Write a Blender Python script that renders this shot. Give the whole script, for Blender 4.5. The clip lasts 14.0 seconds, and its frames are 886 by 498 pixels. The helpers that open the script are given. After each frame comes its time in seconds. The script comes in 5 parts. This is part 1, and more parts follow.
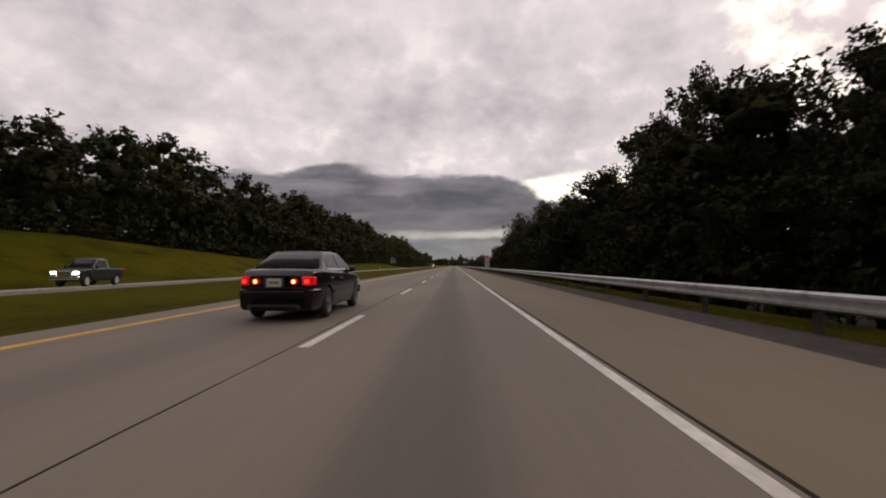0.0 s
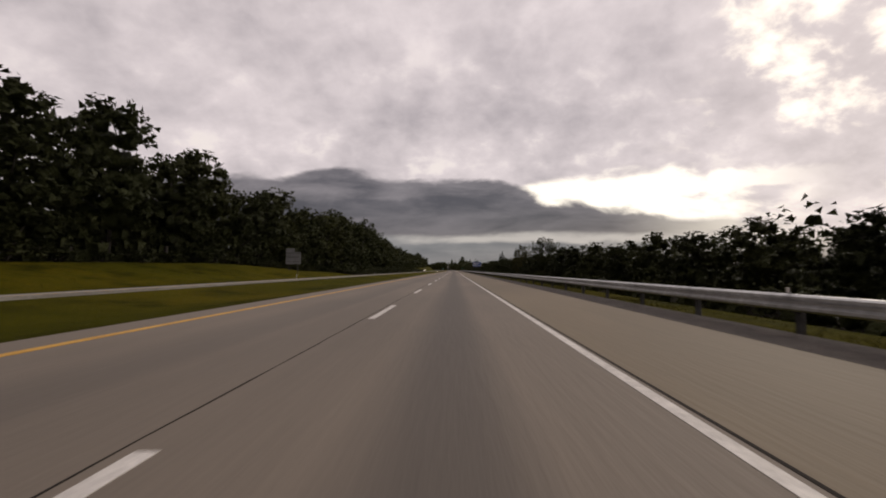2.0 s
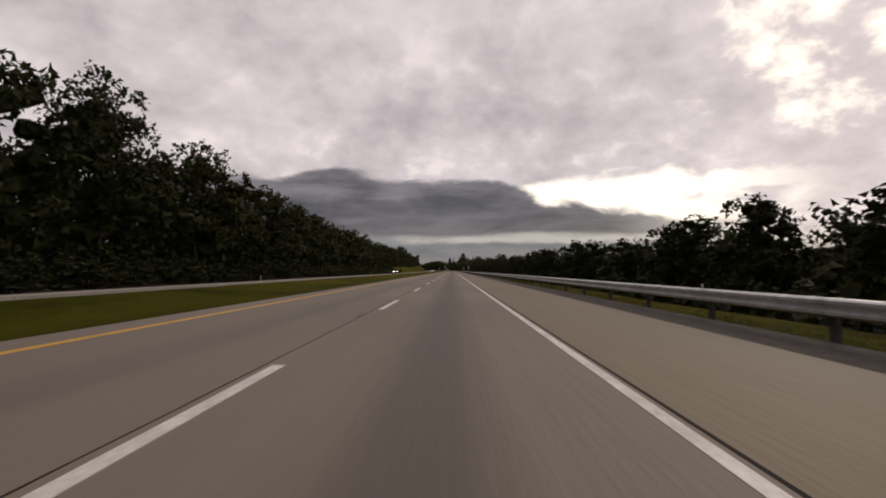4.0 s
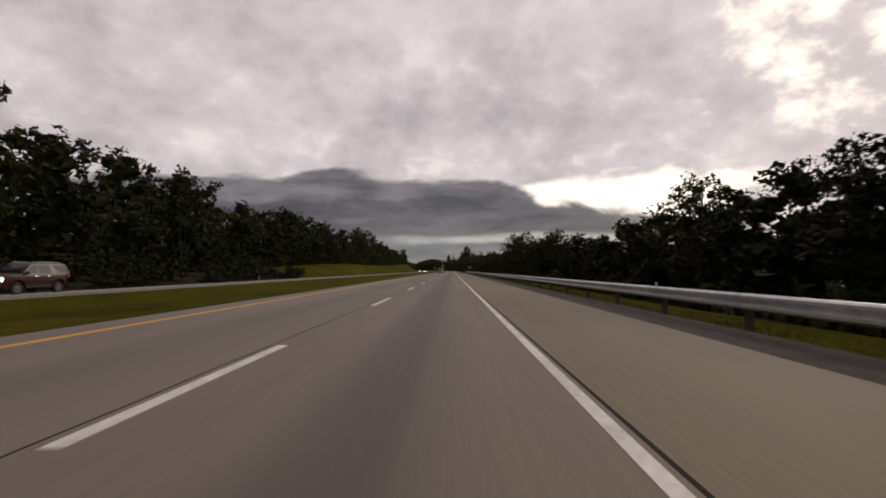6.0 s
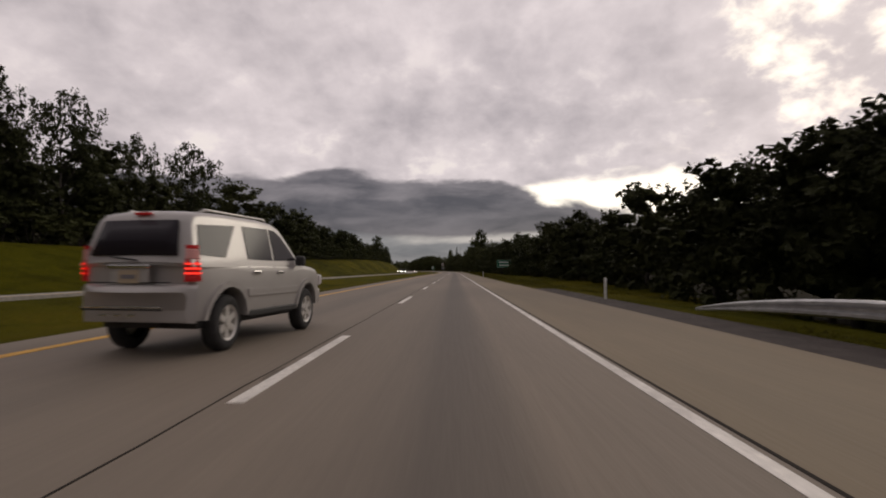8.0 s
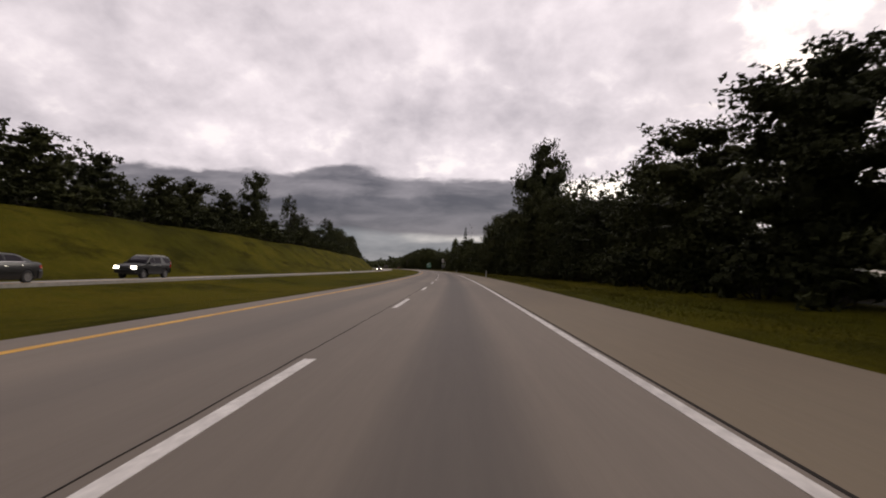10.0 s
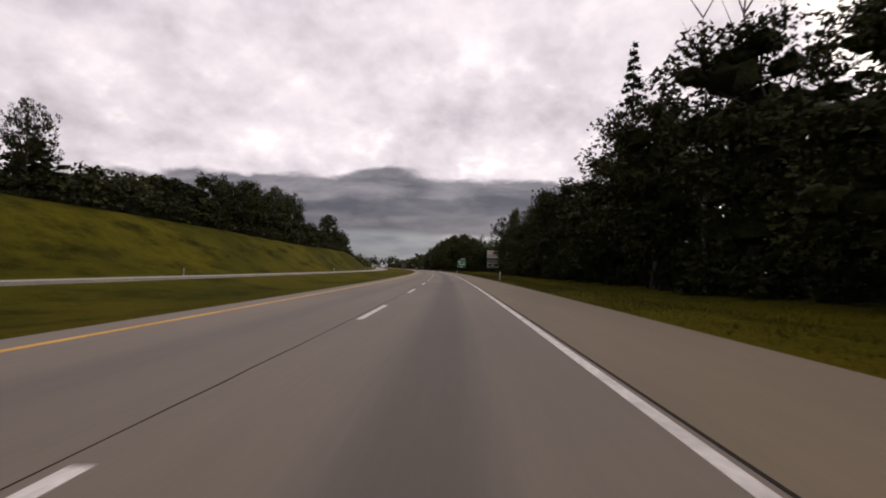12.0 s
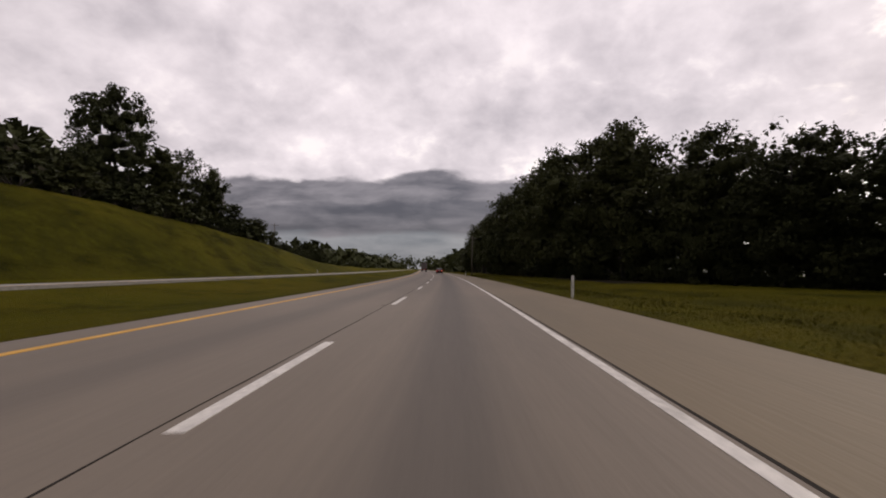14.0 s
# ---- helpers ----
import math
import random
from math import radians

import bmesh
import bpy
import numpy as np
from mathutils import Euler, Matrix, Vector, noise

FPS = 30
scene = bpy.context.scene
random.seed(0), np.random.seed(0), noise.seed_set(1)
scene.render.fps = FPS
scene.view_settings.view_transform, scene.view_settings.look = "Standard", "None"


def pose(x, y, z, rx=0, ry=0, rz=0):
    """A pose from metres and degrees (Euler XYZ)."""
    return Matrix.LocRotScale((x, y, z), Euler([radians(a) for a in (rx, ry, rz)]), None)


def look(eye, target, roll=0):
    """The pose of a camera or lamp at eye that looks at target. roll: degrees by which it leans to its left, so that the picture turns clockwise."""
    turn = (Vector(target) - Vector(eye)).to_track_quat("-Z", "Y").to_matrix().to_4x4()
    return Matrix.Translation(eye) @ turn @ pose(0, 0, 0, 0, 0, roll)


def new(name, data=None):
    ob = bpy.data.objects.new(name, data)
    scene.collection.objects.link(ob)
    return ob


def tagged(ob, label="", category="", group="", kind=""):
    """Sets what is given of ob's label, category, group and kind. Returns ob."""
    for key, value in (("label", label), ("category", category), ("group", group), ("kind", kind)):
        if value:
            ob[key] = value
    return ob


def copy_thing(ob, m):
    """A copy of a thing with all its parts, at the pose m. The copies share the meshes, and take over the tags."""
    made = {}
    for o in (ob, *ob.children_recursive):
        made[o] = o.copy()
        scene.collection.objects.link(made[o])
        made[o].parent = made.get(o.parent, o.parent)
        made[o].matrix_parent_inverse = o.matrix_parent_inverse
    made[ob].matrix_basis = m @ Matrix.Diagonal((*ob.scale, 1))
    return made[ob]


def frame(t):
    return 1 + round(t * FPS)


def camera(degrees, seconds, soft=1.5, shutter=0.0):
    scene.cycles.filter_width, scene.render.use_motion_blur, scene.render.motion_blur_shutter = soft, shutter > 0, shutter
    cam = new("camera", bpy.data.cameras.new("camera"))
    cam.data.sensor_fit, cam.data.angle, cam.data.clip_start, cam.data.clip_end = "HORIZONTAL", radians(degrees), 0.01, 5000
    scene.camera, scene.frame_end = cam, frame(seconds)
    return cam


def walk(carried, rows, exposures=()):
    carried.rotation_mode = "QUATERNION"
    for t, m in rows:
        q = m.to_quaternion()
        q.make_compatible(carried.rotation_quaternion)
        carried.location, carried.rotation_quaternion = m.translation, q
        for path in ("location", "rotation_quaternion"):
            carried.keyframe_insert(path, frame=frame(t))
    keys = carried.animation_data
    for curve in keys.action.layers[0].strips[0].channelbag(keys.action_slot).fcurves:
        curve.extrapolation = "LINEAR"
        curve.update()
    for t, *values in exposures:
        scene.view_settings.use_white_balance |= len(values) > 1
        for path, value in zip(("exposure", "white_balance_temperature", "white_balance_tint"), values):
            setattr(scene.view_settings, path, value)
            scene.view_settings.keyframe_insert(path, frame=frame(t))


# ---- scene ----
# The film runs at nearly three times true speed; the place is laid out in true metres
# along the road and set to the scale K as a whole, so that the camera keeps its pace.
K = 0.39
EYE = 1.12                # camera over the road, in true metres


def heading(s):
    """The road's heading, in degrees to the left: straight, a long left bend, straight again."""
    if s < 870:
        return 0.0
    if s < 930:
        return 0.0287 * (s - 870) ** 2 / 120
    if s < 1390:
        return 0.0287 * (s - 900)
    q = min(s, 1450) - 1390
    return 14.063 + 0.0287 * (q - q * q / 120)


STEP = 2.0
S0, S1 = -400.0, 6000.0
_n = int((S1 - S0) / STEP) + 1
_s = S0 + STEP * np.arange(_n)
_psi = np.radians([heading(v + STEP / 2) for v in _s])
_x = np.concatenate(([0], np.cumsum(-np.sin(_psi) * STEP)))[:_n]
_y = np.concatenate(([0], np.cumsum(np.cos(_psi) * STEP)))[:_n]
_x -= np.interp(0, _s, _x)
_y -= np.interp(0, _s, _y)


def bank(s):
    """The carriageway's lean to the left in the bend, as a slope."""
    return float(np.interp(s, (860, 950, 1100, 1300, 1500), (0, 0.034, 0.030, 0.022, 0.0)))


def lift(s, u):
    return bank(s) * float(np.interp(u, (-18, -8, 0, 7, 20), (0, -8, 0, 7, 3)))


def on_road(s, u, z=0.0):
    """A place s metres along the road, u metres right of the camera's lane and z above its surface."""
    a = radians(heading(s))
    x, y = float(np.interp(s, _s, _x)), float(np.interp(s, _s, _y))
    return Vector((x + u * math.cos(a), y + u * math.sin(a), z + lift(s, u)))


# ---- camera: seconds, metres along the road, right of the lane, yaw, pitch, lean ----
cam = camera(85.4, 14.0, soft=1.9, shutter=0.03)
ROWS = [
    (0.0, 0.0, 0.1, 1.3, 1.95, 0.0), (0.5, 44.6, 0.16, 1.32, 1.99, 0.0), (1.0, 90.2, 0.06, 1.43, 2.16, 0.0),
    (1.5, 134.6, -0.07, 1.28, 2.36, 0.0), (2.0, 178.4, -0.06, 1.32, 2.49, 0.0), (2.5, 224.2, 0.01, 1.25, 2.53, 0.0),
    (3.0, 268.7, 0.05, 1.28, 2.53, 0.0), (3.5, 313.6, 0.06, 1.22, 2.53, 0.0), (4.5, 403.7, 0.13, 1.05, 2.53, 0.0),
    (5.5, 495.0, 0.27, 0.95, 2.53, 0.0), (6.0, 539.9, 0.57, 1.1, 2.53, 0.0), (6.5, 584.6, 0.59, 1.47, 2.53, 0.0),
    (7.0, 630.1, 0.31, 1.81, 2.53, 0.0), (7.5, 676.2, 0.04, 1.67, 2.53, 0.0), (8.0, 721.7, -0.1, 1.4, 2.53, 0.0),
    (8.5, 768.0, -0.1, 1.3, 2.5, -0.1), (9.5, 860.4, -0.13, 1.42, 2.42, -1.0), (10.5, 953.3, -0.15, 3.08, 2.36, -2.0),
    (11.0, 999.6, -0.16, 4.2, 2.36, -2.0), (11.5, 1046.2, 0.02, 5.52, 2.36, -1.9), (12.0, 1092.9, 0.13, 7.02, 2.39, -1.8),
    (12.5, 1139.7, 0.03, 8.46, 2.43, -1.6), (13.0, 1187.8, -0.02, 9.84, 2.43, -1.5), (13.5, 1236.2, -0.06, 11.15, 2.46, -1.4),
    (14.0, 1283.2, -0.05, 12.4, 2.46, -1.3)]


def stand(s, u, yaw, pitch, lean):
    p = on_road(s, u, EYE) * K
    return pose(p.x, p.y, p.z, 90 + pitch, lean, yaw)


walk(cam, [(t, stand(s, u, yaw, pitch, lean)) for t, s, u, yaw, pitch, lean in ROWS],
     exposures=((0.0, -0.03, 6580, 10), (0.5, 0.12, 6580, 10), (1.0, 0.12, 6580, 10), (1.6, -0.06, 6580, 10), (2.5, -0.16, 6580, 10), (6.0, -0.20, 6580, 10), (6.6, -0.24, 6580, 10), (7.1, -0.14, 6580, 10), (8.0, -0.17, 6580, 10), (10.2, 0.2, 6400, 11), (11.0, 0.28, 6400, 11), (13.5, 0.27, 6400, 11), (14.0, 0.17, 6400, 11)))

# ---- world: an overcast evening sky with breaks low ahead and high to the right ----
SUN_AZ, SUN_EL = 41.0, 23.0      # degrees right of the road's first heading, and above the horizon
world = bpy.data.worlds.new("evening_sky")
scene.world = world
world.use_nodes = True
wn, wl = world.node_tree.nodes, world.node_tree.links
wn.clear()


def m(op, a, b=None, c=None, clamp=False):
    n = wn.new("ShaderNodeMath")
    n.operation, n.use_clamp = op, clamp
    for i, v in enumerate((a, b, c)):
        if v is None:
            continue
        if isinstance(v, (int, float)):
            n.inputs[i].default_value = v
        else:
            wl.new(v, n.inputs[i])
    return n.outputs[0]


def ramp01(x, lo, hi):
    n = wn.new("ShaderNodeMapRange")
    n.interpolation_type = "SMOOTHSTEP"
    wl.new(x, n.inputs[0])
    n.inputs[1].default_value, n.inputs[2].default_value = lo, hi
    return n.outputs[0]


def mixc(f, a, b):
    n = wn.new("ShaderNodeMix")
    n.data_type = "RGBA"
    if isinstance(f, (int, float)):
        n.inputs["Factor"].default_value = f
    else:
        wl.new(f, n.inputs["Factor"])
    for k, v in ((6, a), (7, b)):
        if isinstance(v, tuple):
            n.inputs[k].default_value = (*v, 1)
        else:
            wl.new(v, n.inputs[k])
    return n.outputs[2]


def cloud_noise(vec, scale, detail, rough, seed, distort=0.0):
    mp = wn.new("ShaderNodeMapping")
    mp.inputs["Location"].default_value = (seed, seed * 0.7, seed * 0.3)
    wl.new(vec, mp.inputs["Vector"])
    n = wn.new("ShaderNodeTexNoise")
    n.inputs["Scale"].default_value, n.inputs["Detail"].default_value = scale, detail
    n.inputs["Roughness"].default_value, n.inputs["Distortion"].default_value = rough, distort
    wl.new(mp.outputs[0], n.inputs["Vector"])
    return n.outputs["Fac"]


tc = wn.new("ShaderNodeTexCoord")
sep = wn.new("ShaderNodeSeparateXYZ")
wl.new(tc.outputs["Generated"], sep.inputs[0])
dx, dy, dz = sep.outputs
front = m("MAXIMUM", dy, 0.25)
ax = m("DIVIDE", dx, front)            # tangent to the right of the road ahead
el = m("DIVIDE", dz, front)            # tangent above the horizon
# the sheet of cloud: soft puffs on a flat layer overhead
over = m("ADD", m("MAXIMUM", dz, 0.0), 0.55)
lump = wn.new("ShaderNodeCombineXYZ")
wl.new(m("DIVIDE", dx, over), lump.inputs[0])
wl.new(m("DIVIDE", dy, over), lump.inputs[1])
lump = lump.outputs[0]
big = cloud_noise(lump, 2.3, 3, 0.5, 3.1)
mid = cloud_noise(lump, 7.0, 7, 0.48, 7.7, 0.15)
fine = cloud_noise(lump, 18.0, 7, 0.55, 1.9, 0.2)
flat = wn.new("ShaderNodeCombineXYZ")
wl.new(ax, flat.inputs[0])
wl.new(m("MULTIPLY", el, 2.2), flat.inputs[1])
flat = flat.outputs[0]
puff = cloud_noise(flat, 9.0, 7, 0.52, 4.4, 0.3)
layered = wn.new("ShaderNodeCombineXYZ")
wl.new(ax, layered.inputs[0])
wl.new(m("MULTIPLY", el, 4.0), layered.inputs[1])
layered = layered.outputs[0]
streak = cloud_noise(layered, 6.5, 7, 0.56, 2.3, 0.35)
wisp = cloud_noise(layered, 1.9, 6, 0.55, 9.3, 0.5)

mott = m("ADD", m("MULTIPLY", m("SUBTRACT", big, 0.5), 1.0), m("ADD", m("MULTIPLY", m("SUBTRACT", mid, 0.5), 1.55), m("MULTIPLY", m("SUBTRACT", fine, 0.5), 0.85)))
# 0: heavy grey, 1: thin bright cloud
thin = m("ADD", 0.635, m("MULTIPLY", mott, 0.80), clamp=True)
base = mixc(thin, (0.40, 0.355, 0.378), (0.95, 0.842, 0.85))
# small bright rims where the sheet is torn
torn = m("MULTIPLY", ramp01(m("ADD", m("MULTIPLY", mid, 0.6), m("MULTIPLY", fine, 0.5)), 0.60, 0.74), ramp01(el, 0.60, 0.22))
base = mixc(m("MULTIPLY", torn, 0.8), base, (1.02, 0.92, 0.87))
# glow where the low sun stands behind the cloud
sunv = Vector((math.sin(radians(SUN_AZ)) * math.cos(radians(SUN_EL)), math.cos(radians(SUN_AZ)) * math.cos(radians(SUN_EL)), math.sin(radians(SUN_EL))))
dotn = wn.new("ShaderNodeVectorMath")
dotn.operation = "DOT_PRODUCT"
wl.new(tc.outputs["Generated"], dotn.inputs[0])
dotn.inputs[1].default_value = sunv
dot = dotn.outputs["Value"]
halo = m("ADD", ramp01(dot, 0.955, 1.0), m("ADD", m("MULTIPLY", m("SUBTRACT", mid, 0.5), 2.4), m("MULTIPLY", m("SUBTRACT", fine, 0.5), 1.8)))
halo = m("MULTIPLY", ramp01(halo, 0.74, 1.45), ramp01(dot, 0.964, 0.990))
# torn bright gaps below the glow
gaps = m("MULTIPLY", ramp01(m("ADD", puff, m("MULTIPLY", m("SUBTRACT", mid, 0.5), 0.8)), 0.58, 0.86), m("MULTIPLY", ramp01(dot, 0.935, 0.98), ramp01(el, 0.42, 0.30)))
halo = m("MAXIMUM", halo, gaps)
base = mixc(halo, base, (1.6, 1.42, 1.2))
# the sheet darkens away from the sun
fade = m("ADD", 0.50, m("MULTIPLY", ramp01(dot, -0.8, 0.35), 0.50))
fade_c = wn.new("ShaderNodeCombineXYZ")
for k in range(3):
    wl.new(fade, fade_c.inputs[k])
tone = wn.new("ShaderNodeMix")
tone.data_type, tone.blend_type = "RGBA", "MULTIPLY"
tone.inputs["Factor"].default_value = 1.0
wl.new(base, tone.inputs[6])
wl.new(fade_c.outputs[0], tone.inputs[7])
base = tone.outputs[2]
# the clear slot over the long dark bank: bright and warm
jag = m("MULTIPLY", m("SUBTRACT", puff, 0.5), 0.075)
jag2 = m("MULTIPLY", m("SUBTRACT", wisp, 0.5), 0.05)
hump = m("EXPONENT", m("MULTIPLY", m("POWER", m("DIVIDE", m("ADD", ax, 0.26), 0.10), 2.0), -1.0))
shape = m("SUBTRACT", m("SUBTRACT", 0.192, m("MULTIPLY", ramp01(ax, 0.09, 0.22), 0.052)), m("MULTIPLY", ramp01(ax, 0.20, 0.55), 0.035))
shape = m("ADD", shape, m("ADD", m("MULTIPLY", hump, 0.030), m("MULTIPLY", ramp01(ax, -0.30, -0.72), 0.026)))
bank_top = m("ADD", shape, m("ADD", m("MULTIPLY", jag, 0.75), m("MULTIPLY", jag2, 0.9)))
slot_top = m("ADD", m("ADD", 0.165, m("MULTIPLY", ramp01(ax, 0.05, 0.5), 0.052)), m("ADD", m("MULTIPLY", jag, 0.9), jag2))
slot = m("MULTIPLY", ramp01(m("SUBTRACT", slot_top, el), -0.008, 0.014), m("MULTIPLY", ramp01(ax, 0.07, 0.16), m("MULTIPLY", ramp01(ax, 0.85, 0.45), ramp01(m("ADD", puff, m("MULTIPLY", ramp01(ax, 0.55, 0.30), 0.35)), 0.36, 0.56))))
base = mixc(slot, base, (1.60, 1.46, 1.26))
# the bank itself: rolls of cloud one over another, with lighter folds between
inside = m("SUBTRACT", bank_top, el)
bank_f = m("MULTIPLY", ramp01(inside, -0.003, 0.013), m("MULTIPLY", ramp01(m("ADD", ax, m("MULTIPLY", jag, 4.0)), -1.15, -0.75), ramp01(ax, 0.85, 0.30)))
fold = m("ADD", m("MULTIPLY", m("SUBTRACT", streak, 0.5), 2.9), m("MULTIPLY", m("SUBTRACT", puff, 0.5), 1.3))
bank_c = mixc(m("ADD", 0.42, fold, clamp=True), (0.098, 0.089, 0.103), (0.275, 0.247, 0.263))
roll = ramp01(m("SUBTRACT", m("ADD", 0.150, m("ADD", m("MULTIPLY", jag2, 1.4), m("MULTIPLY", jag, -0.7))), el), -0.002, 0.010)
bank_c = mixc(m("MULTIPLY", roll, 0.38), bank_c, (0.075, 0.070, 0.087))
crest = m("MULTIPLY", ramp01(inside, 0.026, 0.002), 0.35)
bank_c = mixc(crest, bank_c, (0.28, 0.25, 0.268))
base = mixc(bank_f, base, bank_c)
# paler, bluer air under the bank, and a torn bright streak between
low_e = m("ADD", el, m("MULTIPLY", m("SUBTRACT", streak, 0.5), 0.05))
low = ramp01(low_e, 0.084, 0.066)
low_c = mixc(m("ADD", 0.42, m("MULTIPLY", fold, 0.8), clamp=True), (0.175, 0.180, 0.200), (0.33, 0.320, 0.330))
rift = m("MULTIPLY", m("MULTIPLY", ramp01(low_e, 0.048, 0.062), ramp01(ax, -0.32, -0.12)), ramp01(wisp, 0.40, 0.56))
low_c = mixc(m("MULTIPLY", rift, 0.85), low_c, (0.62, 0.57, 0.535))
base = mixc(m("MULTIPLY", low, ramp01(dy, 0.2, 0.7)), base, low_c)

nishita = wn.new("ShaderNodeTexSky")
nishita.sky_type, nishita.sun_disc = "NISHITA", False
nishita.sun_elevation, nishita.sun_rotation = radians(SUN_EL), radians(SUN_AZ)
clear = wn.new("ShaderNodeBackground")
clear.inputs["Strength"].default_value = 0.08
wl.new(nishita.outputs[0], clear.inputs["Color"])
clouds = wn.new("ShaderNodeBackground")
clouds.inputs["Strength"].default_value = 1.0
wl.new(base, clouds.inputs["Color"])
cover = wn.new("ShaderNodeMixShader")
cover.inputs[0].default_value = 0.94
wl.new(clear.outputs[0], cover.inputs[1])
wl.new(clouds.outputs[0], cover.inputs[2])
out = wn.new("ShaderNodeOutputWorld")
wl.new(cover.outputs[0], out.inputs["Surface"])

sun = new("sun", bpy.data.lights.new("sun", "SUN"))
sun.data.energy, sun.data.angle, sun.data.color = 0.66, radians(18), (1.0, 0.90, 0.76)
sun.matrix_world = look(sunv * 50, (0, 0, 0))

# ---- materials ----
def material(name, roughness=0.7, metallic=0.0):
    mat = bpy.data.materials.new(name)
    mat.use_nodes = True
    b = mat.node_tree.nodes["Principled BSDF"]
    b.inputs["Roughness"].default_value, b.inputs["Metallic"].default_value = roughness, metallic
    return mat, mat.node_tree.nodes, mat.node_tree.links, b


def tex_noise(n, l, scale, detail=4.0, rough=0.55, stretch=(1, 1, 1)):
    c = n.new("ShaderNodeTexCoord")
    mp = n.new("ShaderNodeMapping")
    mp.inputs["Scale"].default_value = stretch
    t = n.new("ShaderNodeTexNoise")
    t.inputs["Scale"].default_value, t.inputs["Detail"].default_value, t.inputs["Roughness"].default_value = scale, detail, rough
    l.new(c.outputs["Object"], mp.inputs[0])
    l.new(mp.outputs[0], t.inputs["Vector"])
    return t.outputs["Fac"]


def mix(n, l, f, a, b, blend="MIX"):
    x = n.new("ShaderNodeMix")
    x.data_type, x.blend_type = "RGBA", blend
    for k, v in (("Factor", f), (6, a), (7, b)):
        if isinstance(v, (int, float)):
            x.inputs[k].default_value = v
        elif isinstance(v, tuple):
            x.inputs[k].default_value = (*v, 1)
        else:
            l.new(v, x.inputs[k])
    return x.outputs[2]


def band(n, l, v, lo, hi):
    r = n.new("ShaderNodeMapRange")
    r.interpolation_type = "SMOOTHSTEP"
    l.new(v, r.inputs[0])
    r.inputs[1].default_value, r.inputs[2].default_value = lo, hi
    return r.outputs[0]


def relief(n, l, b, height, strength, distance=0.02):
    u = n.new("ShaderNodeBump")
    u.inputs["Strength"].default_value, u.inputs["Distance"].default_value = strength, distance
    l.new(height, u.inputs["Height"])
    l.new(u.outputs[0], b.inputs["Normal"])


def worn(name, dark, light, big=0.3, small=9.0, roughness=0.8, bump=0.3, metallic=0.0, stretch=(1, 1, 1)):
    """A surface of two tones that vary at two scales, with fine relief."""
    mat, n, l, b = material(name, roughness, metallic)
    a, c = tex_noise(n, l, big, 5, 0.6, stretch), tex_noise(n, l, small, 4, 0.6, stretch)
    t1 = mix(n, l, band(n, l, a, 0.3, 0.7), dark, light)
    t2 = mix(n, l, band(n, l, c, 0.25, 0.8), (0.75, 0.75, 0.75), (1.15, 1.15, 1.15))
    l.new(mix(n, l, 1.0, t1, t2, "MULTIPLY"), b.inputs["Base Color"])
    if bump:
        relief(n, l, b, c, bump)
    return mat


def plain(name, color, roughness=0.5, metallic=0.0, coat=0.0):
    mat, n, l, b = material(name, roughness, metallic)
    v = mix(n, l, tex_noise(n, l, 3.0), tuple(0.88 * c for c in color), tuple(min(1.0, 1.1 * c) for c in color))
    l.new(v, b.inputs["Base Color"])
    b.inputs["Coat Weight"].default_value = coat
    return mat


def lamp_glass(name, color, glow):
    mat, n, l, b = material(name, 0.25)
    b.inputs["Base Color"].default_value = (*color, 1)
    b.inputs["Emission Color"].default_value = (*color, 1)
    b.inputs["Emission Strength"].default_value = glow
    return mat


